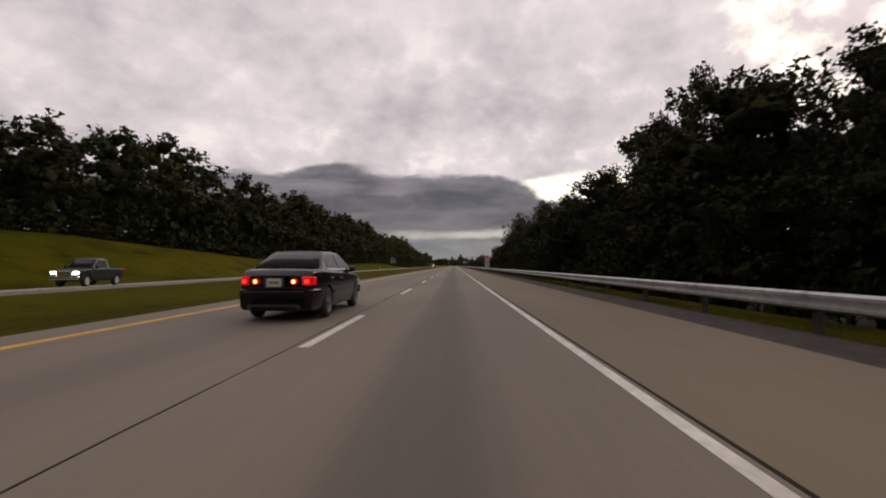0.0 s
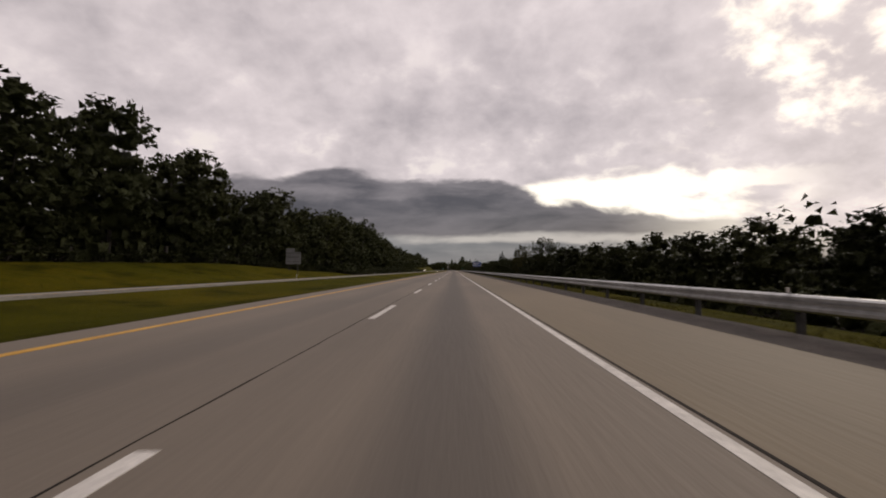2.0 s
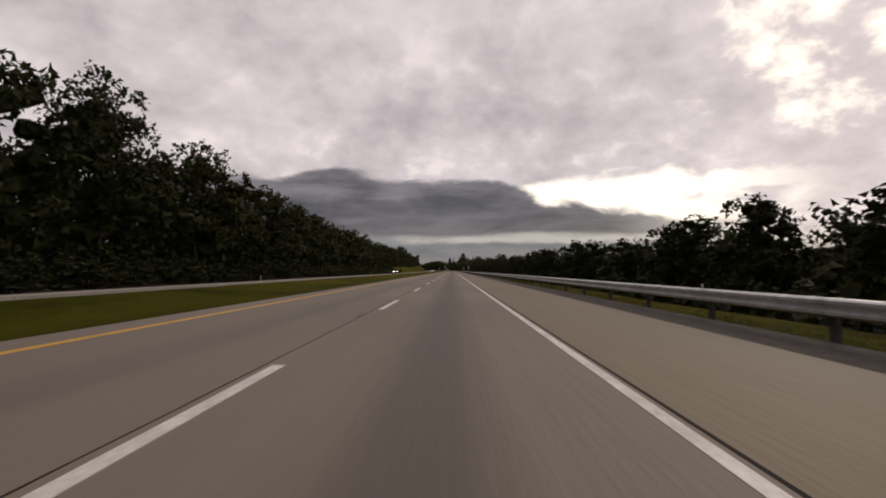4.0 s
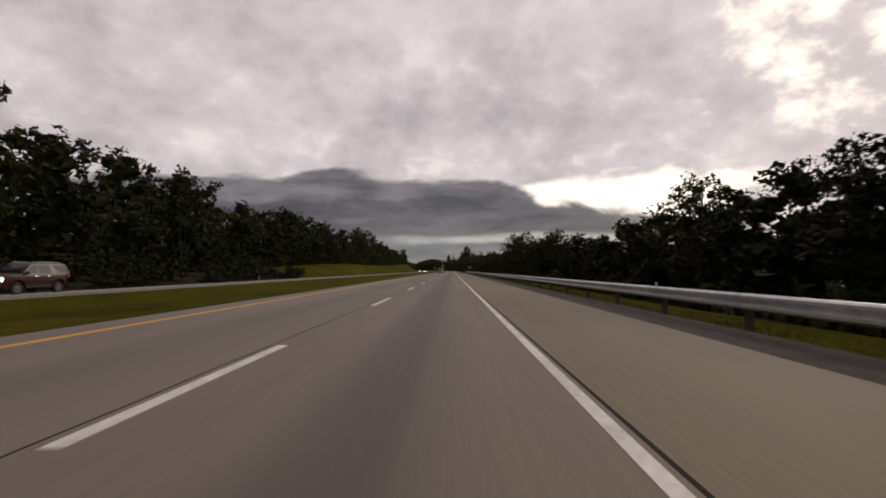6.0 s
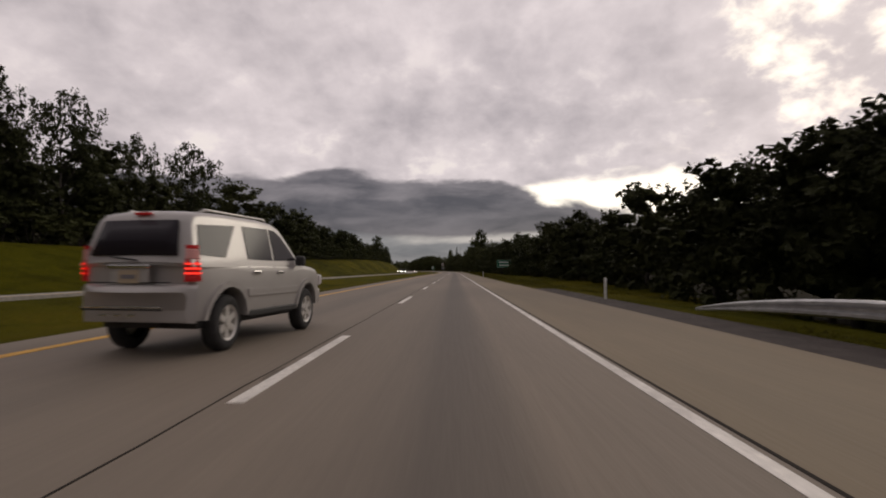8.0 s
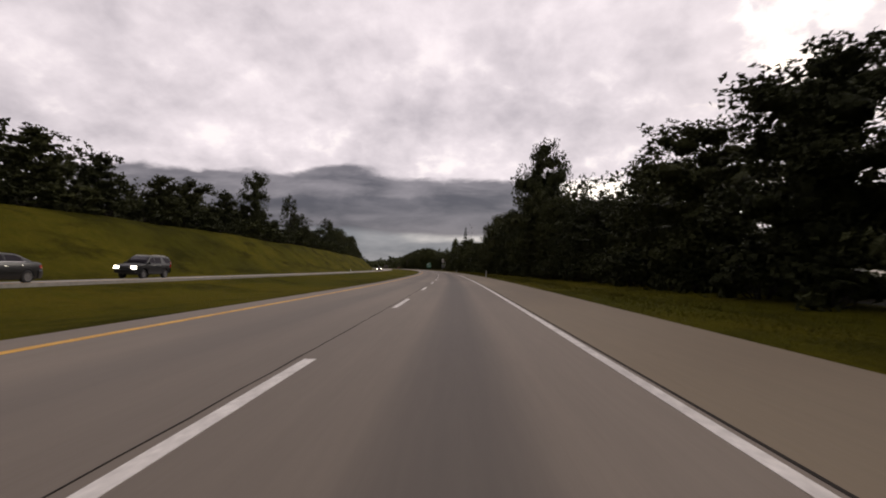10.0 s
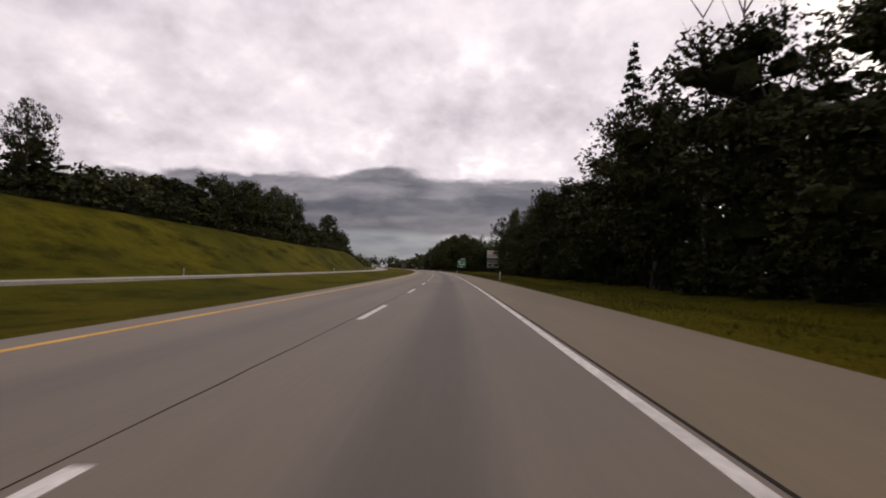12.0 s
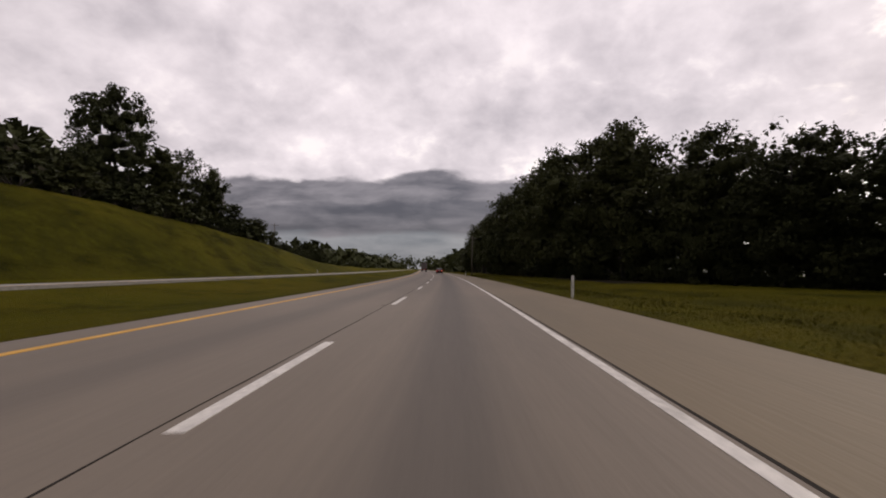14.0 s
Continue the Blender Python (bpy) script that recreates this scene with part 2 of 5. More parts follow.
def lane_concrete(name, tone, centres, half):
    """Old grooved concrete: a dark oil trail along the middle of each lane, paler wheel paths; the mesh's UV holds metres along and across."""
    mat, n, l, b = material(name, 0.75)
    uv = n.new("ShaderNodeUVMap")
    sp = n.new("ShaderNodeSeparateXYZ")
    l.new(uv.outputs[0], sp.inputs[0])

    def mt(op, p, q):
        x = n.new("ShaderNodeMath")
        x.operation = op
        for i, v in enumerate((p, q)):
            if isinstance(v, (int, float)):
                x.inputs[i].default_value = v
            else:
                l.new(v, x.inputs[i])
        return x.outputs[0]

    def nz(scale, sx, sy, detail=5):
        mp = n.new("ShaderNodeMapping")
        mp.inputs["Scale"].default_value = (sx, sy, 1)
        t = n.new("ShaderNodeTexNoise")
        t.inputs["Scale"].default_value, t.inputs["Detail"].default_value = scale, detail
        l.new(uv.outputs[0], mp.inputs[0])
        l.new(mp.outputs[0], t.inputs["Vector"])
        return t.outputs["Fac"]
    streak = nz(1.0, 0.012, 2.6)
    blotch = nz(0.25, 0.25, 1.0)
    grain = nz(9.0, 0.12, 1.6)
    col = mix(n, l, band(n, l, blotch, 0.3, 0.7), tuple(0.86 * c for c in tone), tuple(1.1 * c for c in tone))
    trail = None
    for c, weight in centres:
        d = mt("ABSOLUTE", mt("SUBTRACT", sp.outputs[1], c), 0.0)
        d = mt("ADD", d, mt("MULTIPLY", mt("SUBTRACT", streak, 0.5), 0.35))
        v = mt("MULTIPLY", band(n, l, d, half, half * 0.15), weight)
        trail = v if trail is None else mt("MAXIMUM", trail, v)
    if trail is not None:
        col = mix(n, l, mt("MULTIPLY", trail, 0.62), col, (0.062, 0.053, 0.045))
    st = mix(n, l, band(n, l, streak, 0.3, 0.75), (0.965, 0.965, 0.965), (1.03, 1.03, 1.03))
    col = mix(n, l, 1.0, col, st, "MULTIPLY")
    gr = mix(n, l, band(n, l, grain, 0.3, 0.75), (0.97, 0.97, 0.97), (1.025, 1.025, 1.025))
    l.new(mix(n, l, 1.0, col, gr, "MULTIPLY"), b.inputs["Base Color"])
    relief(n, l, b, grain, 0.35, 0.01)
    return mat


def foliage(name, a, b_, c_, roughness=0.65):
    """Leaves: each leaf a little different, each tree too."""
    mat, n, l, b = material(name, roughness)
    b.inputs["Specular IOR Level"].default_value = 0.1
    g = n.new("ShaderNodeNewGeometry")
    o = n.new("ShaderNodeObjectInfo")
    t = mix(n, l, g.outputs["Random Per Island"], a, b_)
    t = mix(n, l, band(n, l, tex_noise(n, l, 3.5, 3), 0.38, 0.62), t, mix(n, l, g.outputs["Random Per Island"], b_, a))
    t = mix(n, l, band(n, l, o.outputs["Random"], 0.3, 1.0), t, c_)
    l.new(t, b.inputs["Base Color"])
    relief(n, l, b, tex_noise(n, l, 9.0, 3, 0.7), 1.0, 0.22)
    return mat


CONCRETE = lane_concrete("lane_concrete", (0.175, 0.143, 0.107), ((-0.12, 1.0), (-3.85, 0.45)), 0.85)
SHOULDER = lane_concrete("shoulder_concrete", (0.170, 0.130, 0.077), (), 1.0)
FAR_CONCRETE = worn("oncoming_concrete", (0.26, 0.24, 0.21), (0.33, 0.31, 0.27), 0.2, 6.0)
WHITE_PAINT = worn("white_road_paint", (0.58, 0.545, 0.49), (0.80, 0.76, 0.69), 1.5, 14.0, 0.6, 0.2)
YELLOW_PAINT = worn("yellow_road_paint", (0.55, 0.28, 0.02), (0.70, 0.38, 0.03), 1.0, 12.0, 0.6, 0.2)
SEALANT = plain("joint_sealant", (0.030, 0.026, 0.022), 0.95)
SEALANT.node_tree.nodes["Principled BSDF"].inputs["Specular IOR Level"].default_value = 0.1
GRAVEL = worn("dark_gravel", (0.040, 0.031, 0.026), (0.078, 0.062, 0.052), 2.0, 30.0, 0.95, 0.8)
STEEL = worn("galvanized_steel", (0.42, 0.42, 0.42), (0.58, 0.58, 0.57), 0.5, 5.0, 0.42, 0.05, 0.75)
POST_STEEL = worn("weathered_steel_post", (0.045, 0.042, 0.040), (0.085, 0.080, 0.075), 1.0, 8.0, 0.7, 0.1, 0.4)
WOOD_POLE = worn("weathered_pole_wood", (0.09, 0.075, 0.06), (0.17, 0.15, 0.125), 0.6, 8.0, 0.9, 0.4, 0.0, (1, 1, 0.1))
BARK = worn("bark", (0.030, 0.025, 0.020), (0.070, 0.060, 0.050), 1.5, 12.0, 0.95, 0.6, 0.0, (1, 1, 0.25))
DEAD_WOOD = worn("dead_wood", (0.13, 0.12, 0.11), (0.22, 0.20, 0.185), 1.5, 12.0, 0.95, 0.4)
LEAF = foliage("broadleaf_leaves", (0.041, 0.047, 0.018), (0.062, 0.070, 0.024), (0.070, 0.076, 0.025))
# olive leaves with the warm glow of backlight put into their colour
LEAF_WARM = foliage("backlit_warm_leaves", (0.055, 0.062, 0.018), (0.12, 0.105, 0.030), (0.10, 0.085, 0.028))
NEEDLE = foliage("conifer_needles", (0.019, 0.028, 0.013), (0.040, 0.051, 0.023), (0.037, 0.044, 0.021))
GRASS_BLADE = foliage("grass_blades", (0.070, 0.070, 0.007), (0.150, 0.126, 0.012), (0.108, 0.100, 0.008))


def grass_ground(name, short, dry, lush):
    mat, n, l, b = material(name, 0.95)
    b.inputs["Specular IOR Level"].default_value = 0.03
    big, mid_, fine_ = tex_noise(n, l, 0.045, 5, 0.6), tex_noise(n, l, 0.7, 5, 0.65), tex_noise(n, l, 11.0, 4, 0.7)
    c = mix(n, l, band(n, l, big, 0.35, 0.65), short, dry)
    c = mix(n, l, band(n, l, mid_, 0.35, 0.75), c, lush)
    patch = tex_noise(n, l, 0.22, 6, 0.68, (1, 0.6, 2.0))
    c = mix(n, l, band(n, l, patch, 0.44, 0.72), c, tuple(0.55 * x for x in short))
    c = mix(n, l, 1.0, c, mix(n, l, band(n, l, fine_, 0.25, 0.8), (0.55, 0.55, 0.55), (1.25, 1.25, 1.25)), "MULTIPLY")
    l.new(c, b.inputs["Base Color"])
    relief(n, l, b, fine_, 0.9, 0.08)
    return mat


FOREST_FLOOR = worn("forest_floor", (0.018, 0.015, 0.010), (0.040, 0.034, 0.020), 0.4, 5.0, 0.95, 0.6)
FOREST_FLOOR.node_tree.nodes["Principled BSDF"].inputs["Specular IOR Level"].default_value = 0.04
GRASS = grass_ground("mown_grass", (0.070, 0.070, 0.004), (0.130, 0.104, 0.006), (0.100, 0.094, 0.005))
MEADOW = grass_ground("meadow_grass", (0.048, 0.047, 0.005), (0.122, 0.104, 0.009), (0.078, 0.075, 0.006))

# ---- building helpers ----
def mesh_of(name, verts, faces, mats, smooth=False, slots=None):
    me = bpy.data.meshes.new(name)
    me.from_pydata([tuple(v) for v in verts], [], [tuple(f) for f in faces])
    for mt in mats if isinstance(mats, (list, tuple)) else [mats]:
        me.materials.append(mt)
    if slots is not None:
        me.polygons.foreach_set("material_index", slots)
    if smooth:
        me.polygons.foreach_set("use_smooth", [True] * len(me.polygons))
    me.update()
    return me


def part(name, me, parent, label="", at=None):
    """One mesh as an object of its own under a thing or a part; at: its pose there."""
    ob = new(name, me)
    ob.parent = parent
    if at is not None:
        ob.matrix_basis = at
    if label:
        tagged(ob, label)
    return ob


def bm_mesh(name, bm, mat, smooth=False):
    me = bpy.data.meshes.new(name)
    bm.normal_update()
    bm.to_mesh(me)
    bm.free()
    for mt in mat if isinstance(mat, (list, tuple)) else [mat]:
        me.materials.append(mt)
    if smooth:
        me.polygons.foreach_set("use_smooth", [True] * len(me.polygons))
    return me


def box(sx, sy, sz, bevel=0.0, at=(0, 0, 0)):
    """A bmesh block of that size about a centre, its edges rounded."""
    bm = bmesh.new()
    bmesh.ops.create_cube(bm, size=1, matrix=Matrix.Translation(at) @ Matrix.Diagonal((sx, sy, sz, 1)))
    if bevel:
        bmesh.ops.bevel(bm, geom=list(bm.edges), offset=bevel, segments=2, affect="EDGES", profile=0.6)
    return bm


def tube(points, radii, sides=8, cap=True):
    """Verts and faces of a tapered round tube along points."""
    vs, fs = [], []
    for i, (p, r) in enumerate(zip(points, radii)):
        d = (Vector(points[min(i + 1, len(points) - 1)]) - Vector(points[max(i - 1, 0)])).normalized()
        a = d.orthogonal().normalized()
        b = d.cross(a)
        for k in range(sides):
            q = 2 * math.pi * k / sides
            vs.append(Vector(p) + (a * math.cos(q) + b * math.sin(q)) * r)
    for i in range(len(points) - 1):
        for k in range(sides):
            j = (k + 1) % sides
            fs.append((i * sides + k, i * sides + j, (i + 1) * sides + j, (i + 1) * sides + k))
    if cap:
        fs.append(tuple(range(sides))[::-1])
        fs.append(tuple((len(points) - 1) * sides + k for k in range(sides)))
    return vs, fs


def road_pose(s, u, z=0.0, turn=0.0):
    p = on_road(s, u, z)
    return pose(p.x, p.y, p.z, 0, 0, heading(s) + turn)


# ---- ground ----
# height of the left verge's top, by metres along the road
VERGE_S = (-60, 20, 60, 100, 140, 180, 220, 260, 300, 340, 420, 560, 620, 660, 700, 740, 860, 920, 980, 1060, 1240, 1300, 1340, 1365, 1400, 1440, 1480, 1600)
VERGE_Z = (5.0, 4.8, 4.2, 2.7, 1.9, 1.5, 1.9, 2.3, 1.3, 0.3, 0.2, 0.2, 0.6, 1.9, 3.3, 3.8, 4.2, 5.7, 6.6, 6.9, 7.2, 8.0, 8.4, 7.9, 6.2, 3.6, 2.2, 1.0)


def verge(s):
    return float(np.interp(s, VERGE_S, VERGE_Z))


def ease(a, b, x):
    q = min(max((x - a) / (b - a), 0.0), 1.0)
    return q * q * (3 - 2 * q)


def ground_z(s, u):
    rough = 0.10 * noise.noise((s * 0.05, u * 0.09, 0.3)) + 0.05 * noise.noise((s * 0.23, u * 0.3, 4.0))
    if u < -28:
        v = verge(s)
        z = -0.60 + (v + 0.60) * ease(-29.0, -43.0, u) + max(0.0, -44 - u) * 0.02 * min(v, 3.0)
        z = min(z, v + 2.5) + 3.2 * ease(-43, -58, u) * ease(1290, 1340, s) * (1 - ease(1380, 1440, s)) + 46 * ease(-92, -175, u) * ease(1320, 1440, s) * (1 - ease(1470, 1640, s)) + rough * 3 * ease(-29, -34, u)
    elif u < -17:
        z = -0.10 - 0.045 * (-17 - u)
    elif u < -7.0:
        q = (-7.0 - u) / 10.0
        z = -0.045 - 0.42 * math.sin(math.pi * q) ** 1.4 - 0.04 * q + rough * 0.5 * math.sin(math.pi * q)
    elif u < (4.85 if s < 758 else 4.66):
        z = -0.10
    else:
        drop = 1 - ease(735, 775, s)
        z = -0.035 - drop * (0.25 * ease(6, 9, u) + 1.2 * ease(8, 18, u)) + (1 - drop) * (-0.12 * ease(5.5, 9, u) + 0.45 * ease(9, 20, u))
        z += rough * (0.3 * ease(6.2, 8, u) + ease(6.5, 12, u)) - 0.07 * drop * (1 - ease(6.1, 6.8, u))
    return z + lift(s, u)


def sheet():
    us = [-900, -400, -300, -200, -170, -150, -130, -110, -95, -80, -60, -52, -47, -44, -42, -40, -38, -36, -34, -32, -30.5, -29, -28, -27, -22, -17.2, -16.9, -16, -14.5, -13, -11.5, -10, -8.5, -7.6, -7.05,
          -6.8, -3, 0, 3, 4.6, 4.68, 4.95, 5.5, 6.1, 6.8, 7.6, 8.6, 9.8, 11.2, 13, 16, 20, 28, 45, 80, 150, 300, 700, 1500]
    ss = list(np.arange(-200, 1640, 6.0)) + list(np.arange(1660, 2400, 40.0)) + [2500, 2700, 3000, 3500, 4200, 5200]
    vs, fs = [], []
    for s in ss:
        for u in us:
            vs.append(on_road(s, u, ground_z(s, u) - lift(s, u)))
    w = len(us)
    for i in range(len(ss) - 1):
        for k in range(w - 1):
            fs.append((i * w + k, i * w + k + 1, (i + 1) * w + k + 1, (i + 1) * w + k))
    me = mesh_of("ground", vs, fs, GRASS, True)
    me.materials.append(MEADOW)
    me.materials.append(FOREST_FLOOR)
    for i in range(len(ss) - 1):
        for k in range(w - 1):
            # unmown slope over the oncoming lanes, its edge wandering
            if us[k] < -31 + 2.0 * noise.noise((ss[i] * 0.03, 1.0, 8.0)) and 800 < ss[i] < 1500 and us[k] > -46:
                me.polygons[i * (w - 1) + k].material_index = 1
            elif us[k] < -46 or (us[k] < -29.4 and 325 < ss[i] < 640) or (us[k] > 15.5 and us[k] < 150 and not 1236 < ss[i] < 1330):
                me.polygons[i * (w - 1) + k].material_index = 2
    ob = new("ground", me)
    return tagged(ob, "rough mown green and olive grass verge and median", "ground", kind="structure")


sheet()


def strip(name, u0, u1, z0, z1, thick, s0, s1, mat, step=6.0, cross=2, wobble=0.0):
    """A long slab along the road with real edges; its UV holds metres along and across."""
    n = max(2, int(round((s1 - s0) / step)) + 1)
    vs, uvs, fs = [], [], []
    cols = [(u0, z0 - thick)] + [(u0 + (u1 - u0) * k / cross, z0 + (z1 - z0) * k / cross) for k in range(cross + 1)] + [(u1, z1 - thick)]
    for i in range(n):
        s = s0 + (s1 - s0) * i / (n - 1)
        for u, z in cols:
            vs.append(on_road(s, u + wobble * noise.noise((s * 0.9, u * 20.0, 3.0)), z))
            uvs.append((s, u))
    w = len(cols)
    for i in range(n - 1):
        for k in range(w - 1):
            fs.append((i * w + k, i * w + k + 1, (i + 1) * w + k + 1, (i + 1) * w + k))
    fs.append(tuple(range(w))), fs.append(tuple((n - 1) * w + k for k in range(w - 1, -1, -1)))
    me = mesh_of(name, vs, fs, mat)
    layer = me.uv_layers.new(name="UVMap")
    layer.data.foreach_set("uv", [c for lp in me.loops for c in uvs[lp.vertex_index]])
    return new(name, me)


END = 2200.0
road = tagged(strip("road", -7.0, 1.834, 0, 0, 0.25, -200, END, CONCRETE, cross=6), "grey-brown concrete carriageway with dark oil trails along its lanes", "road", kind="structure")
shoulder = tagged(strip("shoulder", 1.856, 4.85, 0, -0.02, 0.25, -200, 760, SHOULDER, cross=3), "tan concrete hard shoulder beside the carriageway", "road", kind="structure")
shoulder_bend = tagged(strip("shoulder_bend", 1.856, 4.66, 0, -0.02, 0.25, 760, END, SHOULDER, cross=3), "tan concrete hard shoulder beside grass in the bend", "road", kind="structure")
oncoming = tagged(strip("oncoming_road", -27.5, -19.3, -0.40, -0.036, 0.25, -200, END, FAR_CONCRETE, cross=3), "pale concrete carriageway of the oncoming lanes", "road", kind="structure")
gravel = tagged(strip("gravel_verge", 4.855, 6.15, -0.02, -0.03, 0.2, -200, 752, GRAVEL, cross=2), "dark gravel strip between shoulder and guardrail", "ground", kind="structure")
part("shoulder_joint", strip("shoulder_joint", 1.826, 1.864, 0.003, 0.003, 0.1, -200, 1800, SEALANT, cross=1).data, road, "black tarred joint along the shoulder")
part("lane_joint", strip("lane_joint", -2.137, -2.120, 0.004, 0.004, 0.02, -60, 1500, SEALANT, 0.8, 1, 0.022).data, road, "black tarred joint between the lanes")
part("edge_line", strip("edge_line", 1.638, 1.768, 0.005, 0.005, 0.02, -200, 1800, WHITE_PAINT, cross=1).data, road, "solid white edge line")
part("median_line", strip("median_line", -6.08, -5.88, 0.005, 0.005, 0.02, -200, 1800, YELLOW_PAINT, cross=1).data, road, "solid yellow line along the median edge")
part("edge_line", strip("oncoming_line", -20.3, -20.16, -0.0745, -0.0683, 0.02, -200, 1800, YELLOW_PAINT, cross=1).data, oncoming)
for ob in [o for o in scene.objects if o.name in ("shoulder_joint", "lane_joint", "edge_line", "median_line", "oncoming_line") and o.parent is None]:
    bpy.data.objects.remove(ob)

# broken white line: a stroke every forty feet
stroke = None
for i in range(-8, 132):
    far_end = 10.8 + 12.19 * i
    if stroke is None:
        stroke = mesh_of("lane_stroke", [(x, y, z) for z in (0.004, -0.01) for x, y in ((-0.075, -4.25), (0.075, -4.25), (0.075, -0.1), (-0.075, -0.1))],
                         [(0, 1, 2, 3), (4, 5, 1, 0), (5, 6, 2, 1), (6, 7, 3, 2), (7, 4, 0, 3)], WHITE_PAINT)
    part("lane_stroke", stroke, road, at=road_pose(far_end, -1.95, 0.002) @ pose(0, 0, 0, 0, -math.degrees(math.atan(bank(far_end))), 0))

# worn patches where the joint between the lanes has broken
SPALL = worn("worn_joint_concrete", (0.105, 0.086, 0.065), (0.165, 0.138, 0.106), 1.2, 16.0, 0.9, 0.6)
rough_rng = np.random.default_rng(21)
spalls = []
for k in range(5):
    n = 18
    rim_ = [(0.10 * math.cos(2 * math.pi * i / n) * (0.5 + rough_rng.random()), 1.0 * math.sin(2 * math.pi * i / n) * (0.65 + 0.5 * rough_rng.random())) for i in range(n)]
    spalls.append(mesh_of("worn_patch", [(x, y, 0.0) for x, y in rim_] + [(1.12 * x, 1.05 * y, -0.01) for x, y in rim_], [tuple(range(n))] + [(i, i + n, (i + 1) % n + n, (i + 1) % n) for i in range(n)], SPALL))
s = 2.0
while s < 1400:
    at = road_pose(s, -2.13 + 0.07 * rough_rng.normal(), 0.0035) @ pose(0, 0, 0, 0, -math.degrees(math.atan(bank(s))), 0)
    part("worn_patch", spalls[int(rough_rng.integers(5))], road, at=at @ Matrix.Diagonal((0.15 + 0.28 * rough_rng.random(), 0.2 + 0.6 * rough_rng.random(), 1, 1)))
    s += 5.0 + 24 * rough_rng.random()

# ---- trees ----
rng = np.random.default_rng(7)


def leaves(centres, radii, count, size, out=0.5, squash=0.8, corners=4):
    """Leaves scattered through clumps, rhombs or, for far ones, triangles: an array of verts (n * corners, 3)."""
    allv = []
    for (c, r) in zip(centres, radii):
        n = max(6, int(count * (r / 1.2) ** 1.6))
        d = rng.normal(size=(n, 3))
        d /= np.linalg.norm(d, axis=1)[:, None]
        rad = r * (0.25 + 0.85 * rng.random(n) ** 0.6)
        p = np.array(c) + d * rad[:, None] * np.array((1, 1, squash))
        nrm = d * out + rng.normal(size=(n, 3)) * 0.6 + np.array((0, 0, 0.35))
        nrm /= np.linalg.norm(nrm, axis=1)[:, None]
        t = np.cross(nrm, rng.normal(size=(n, 3)))
        t /= np.linalg.norm(t, axis=1)[:, None]
        b = np.cross(nrm, t)
        L = size * (0.6 + 0.8 * rng.random(n))[:, None]
        W = L * (0.45 + 0.25 * rng.random(n))[:, None]
        droop = nrm * L * 0.18
        q = np.stack((p - t * L, p - b * W + droop, p + t * L, p + b * W + droop), 1) if corners == 4 else np.stack((p - t * L, p + t * L * 0.7 - b * W * 1.3 + droop, p + t * L * 0.8 + b * W * 1.3), 1)
        allv.append(q.reshape(-1, 3))
    return np.concatenate(allv)


def quad_ball(cuts):
    """Unit ball of quads: its verts and faces."""
    vs, fs, seen = [], [], {}
    for axis in range(3):
        for sign in (-1, 1):
            for i in range(cuts):
                for j in range(cuts):
                    q = []
                    for di, dj in ((0, 0), (1, 0), (1, 1), (0, 1)):
                        c = [2 * (i + di) / cuts - 1, 2 * (j + dj) / cuts - 1]
                        c.insert(axis, sign)
                        c = tuple(round(x, 4) for x in c)
                        if c not in seen:
                            seen[c] = len(vs)
                            vs.append(np.array(c) / np.linalg.norm(c))
                        q.append(seen[c])
                    fs.append(q if sign > 0 else q[::-1])
    return np.array(vs), np.array(fs, dtype=np.int32)


BALLS = {k: quad_ball(k) for k in (1, 2, 3, 4)}


def cores(centres, radii, cuts, squash=0.8):
    """The close-packed inside of each clump: rough lumps that the leaves stand on."""
    bv, bf = BALLS[cuts]
    c, r = np.array(centres), np.array(radii)
    ball = bv[None] + rng.normal(size=(len(c), len(bv), 3)) * 0.11
    v = c[:, None, :] + ball * (r[:, None] * (0.72 + 0.36 * rng.random((len(c), len(bv)))))[:, :, None] * np.array((1, 1, squash))
    f = bf[None] + (np.arange(len(c), dtype=np.int32) * len(bv))[:, None, None]
    return v.reshape(-1, 3), f.reshape(-1, 4)


def leaf_mesh(name, v, mat, inner=(), corners=4):
    n, count, v0 = len(v) // corners, len(v), v
    idx, vs, starts = [np.arange(count, dtype=np.int32)], [v], [np.arange(n, dtype=np.int32) * corners]
    loops = count
    for cv, cf in inner:
        idx.append((cf + count).ravel())
        starts.append(loops + np.arange(len(cf), dtype=np.int32) * 4)
        loops += 4 * len(cf)
        vs.append(cv)
        count += len(cv)
    v, idx = np.concatenate(vs), np.concatenate(idx).astype(np.int32)
    starts = np.concatenate(starts).astype(np.int32)
    n = len(starts)
    me = bpy.data.meshes.new(name)
    me.vertices.add(len(v))
    me.vertices.foreach_set("co", v.astype(np.float32).ravel())
    me.loops.add(loops)
    me.loops.foreach_set("vertex_index", idx)
    me.polygons.add(n)
    me.polygons.foreach_set("loop_start", starts)
    me.materials.append(mat)
    if inner:
        me.polygons.foreach_set("use_smooth", np.arange(n) >= len(v0) // corners)
    me.update(calc_edges=True)
    return me


def wood_mesh(name, limbs, mat, sides=7):
    vs, fs = [], []
    for pts, rs in limbs:
        v, f = tube(pts, rs, sides)
        fs += [tuple(i + len(vs) for i in q) for q in f]
        vs += v
    return mesh_of(name, vs, fs, mat, True)


def wander(a, b, n, sway):
    a, b = np.array(a, float), np.array(b, float)
    return [tuple(a + (b - a) * i / n + rng.normal(size=3) * sway * (0 if i in (0, n) else 1)) for i in range(n + 1)]


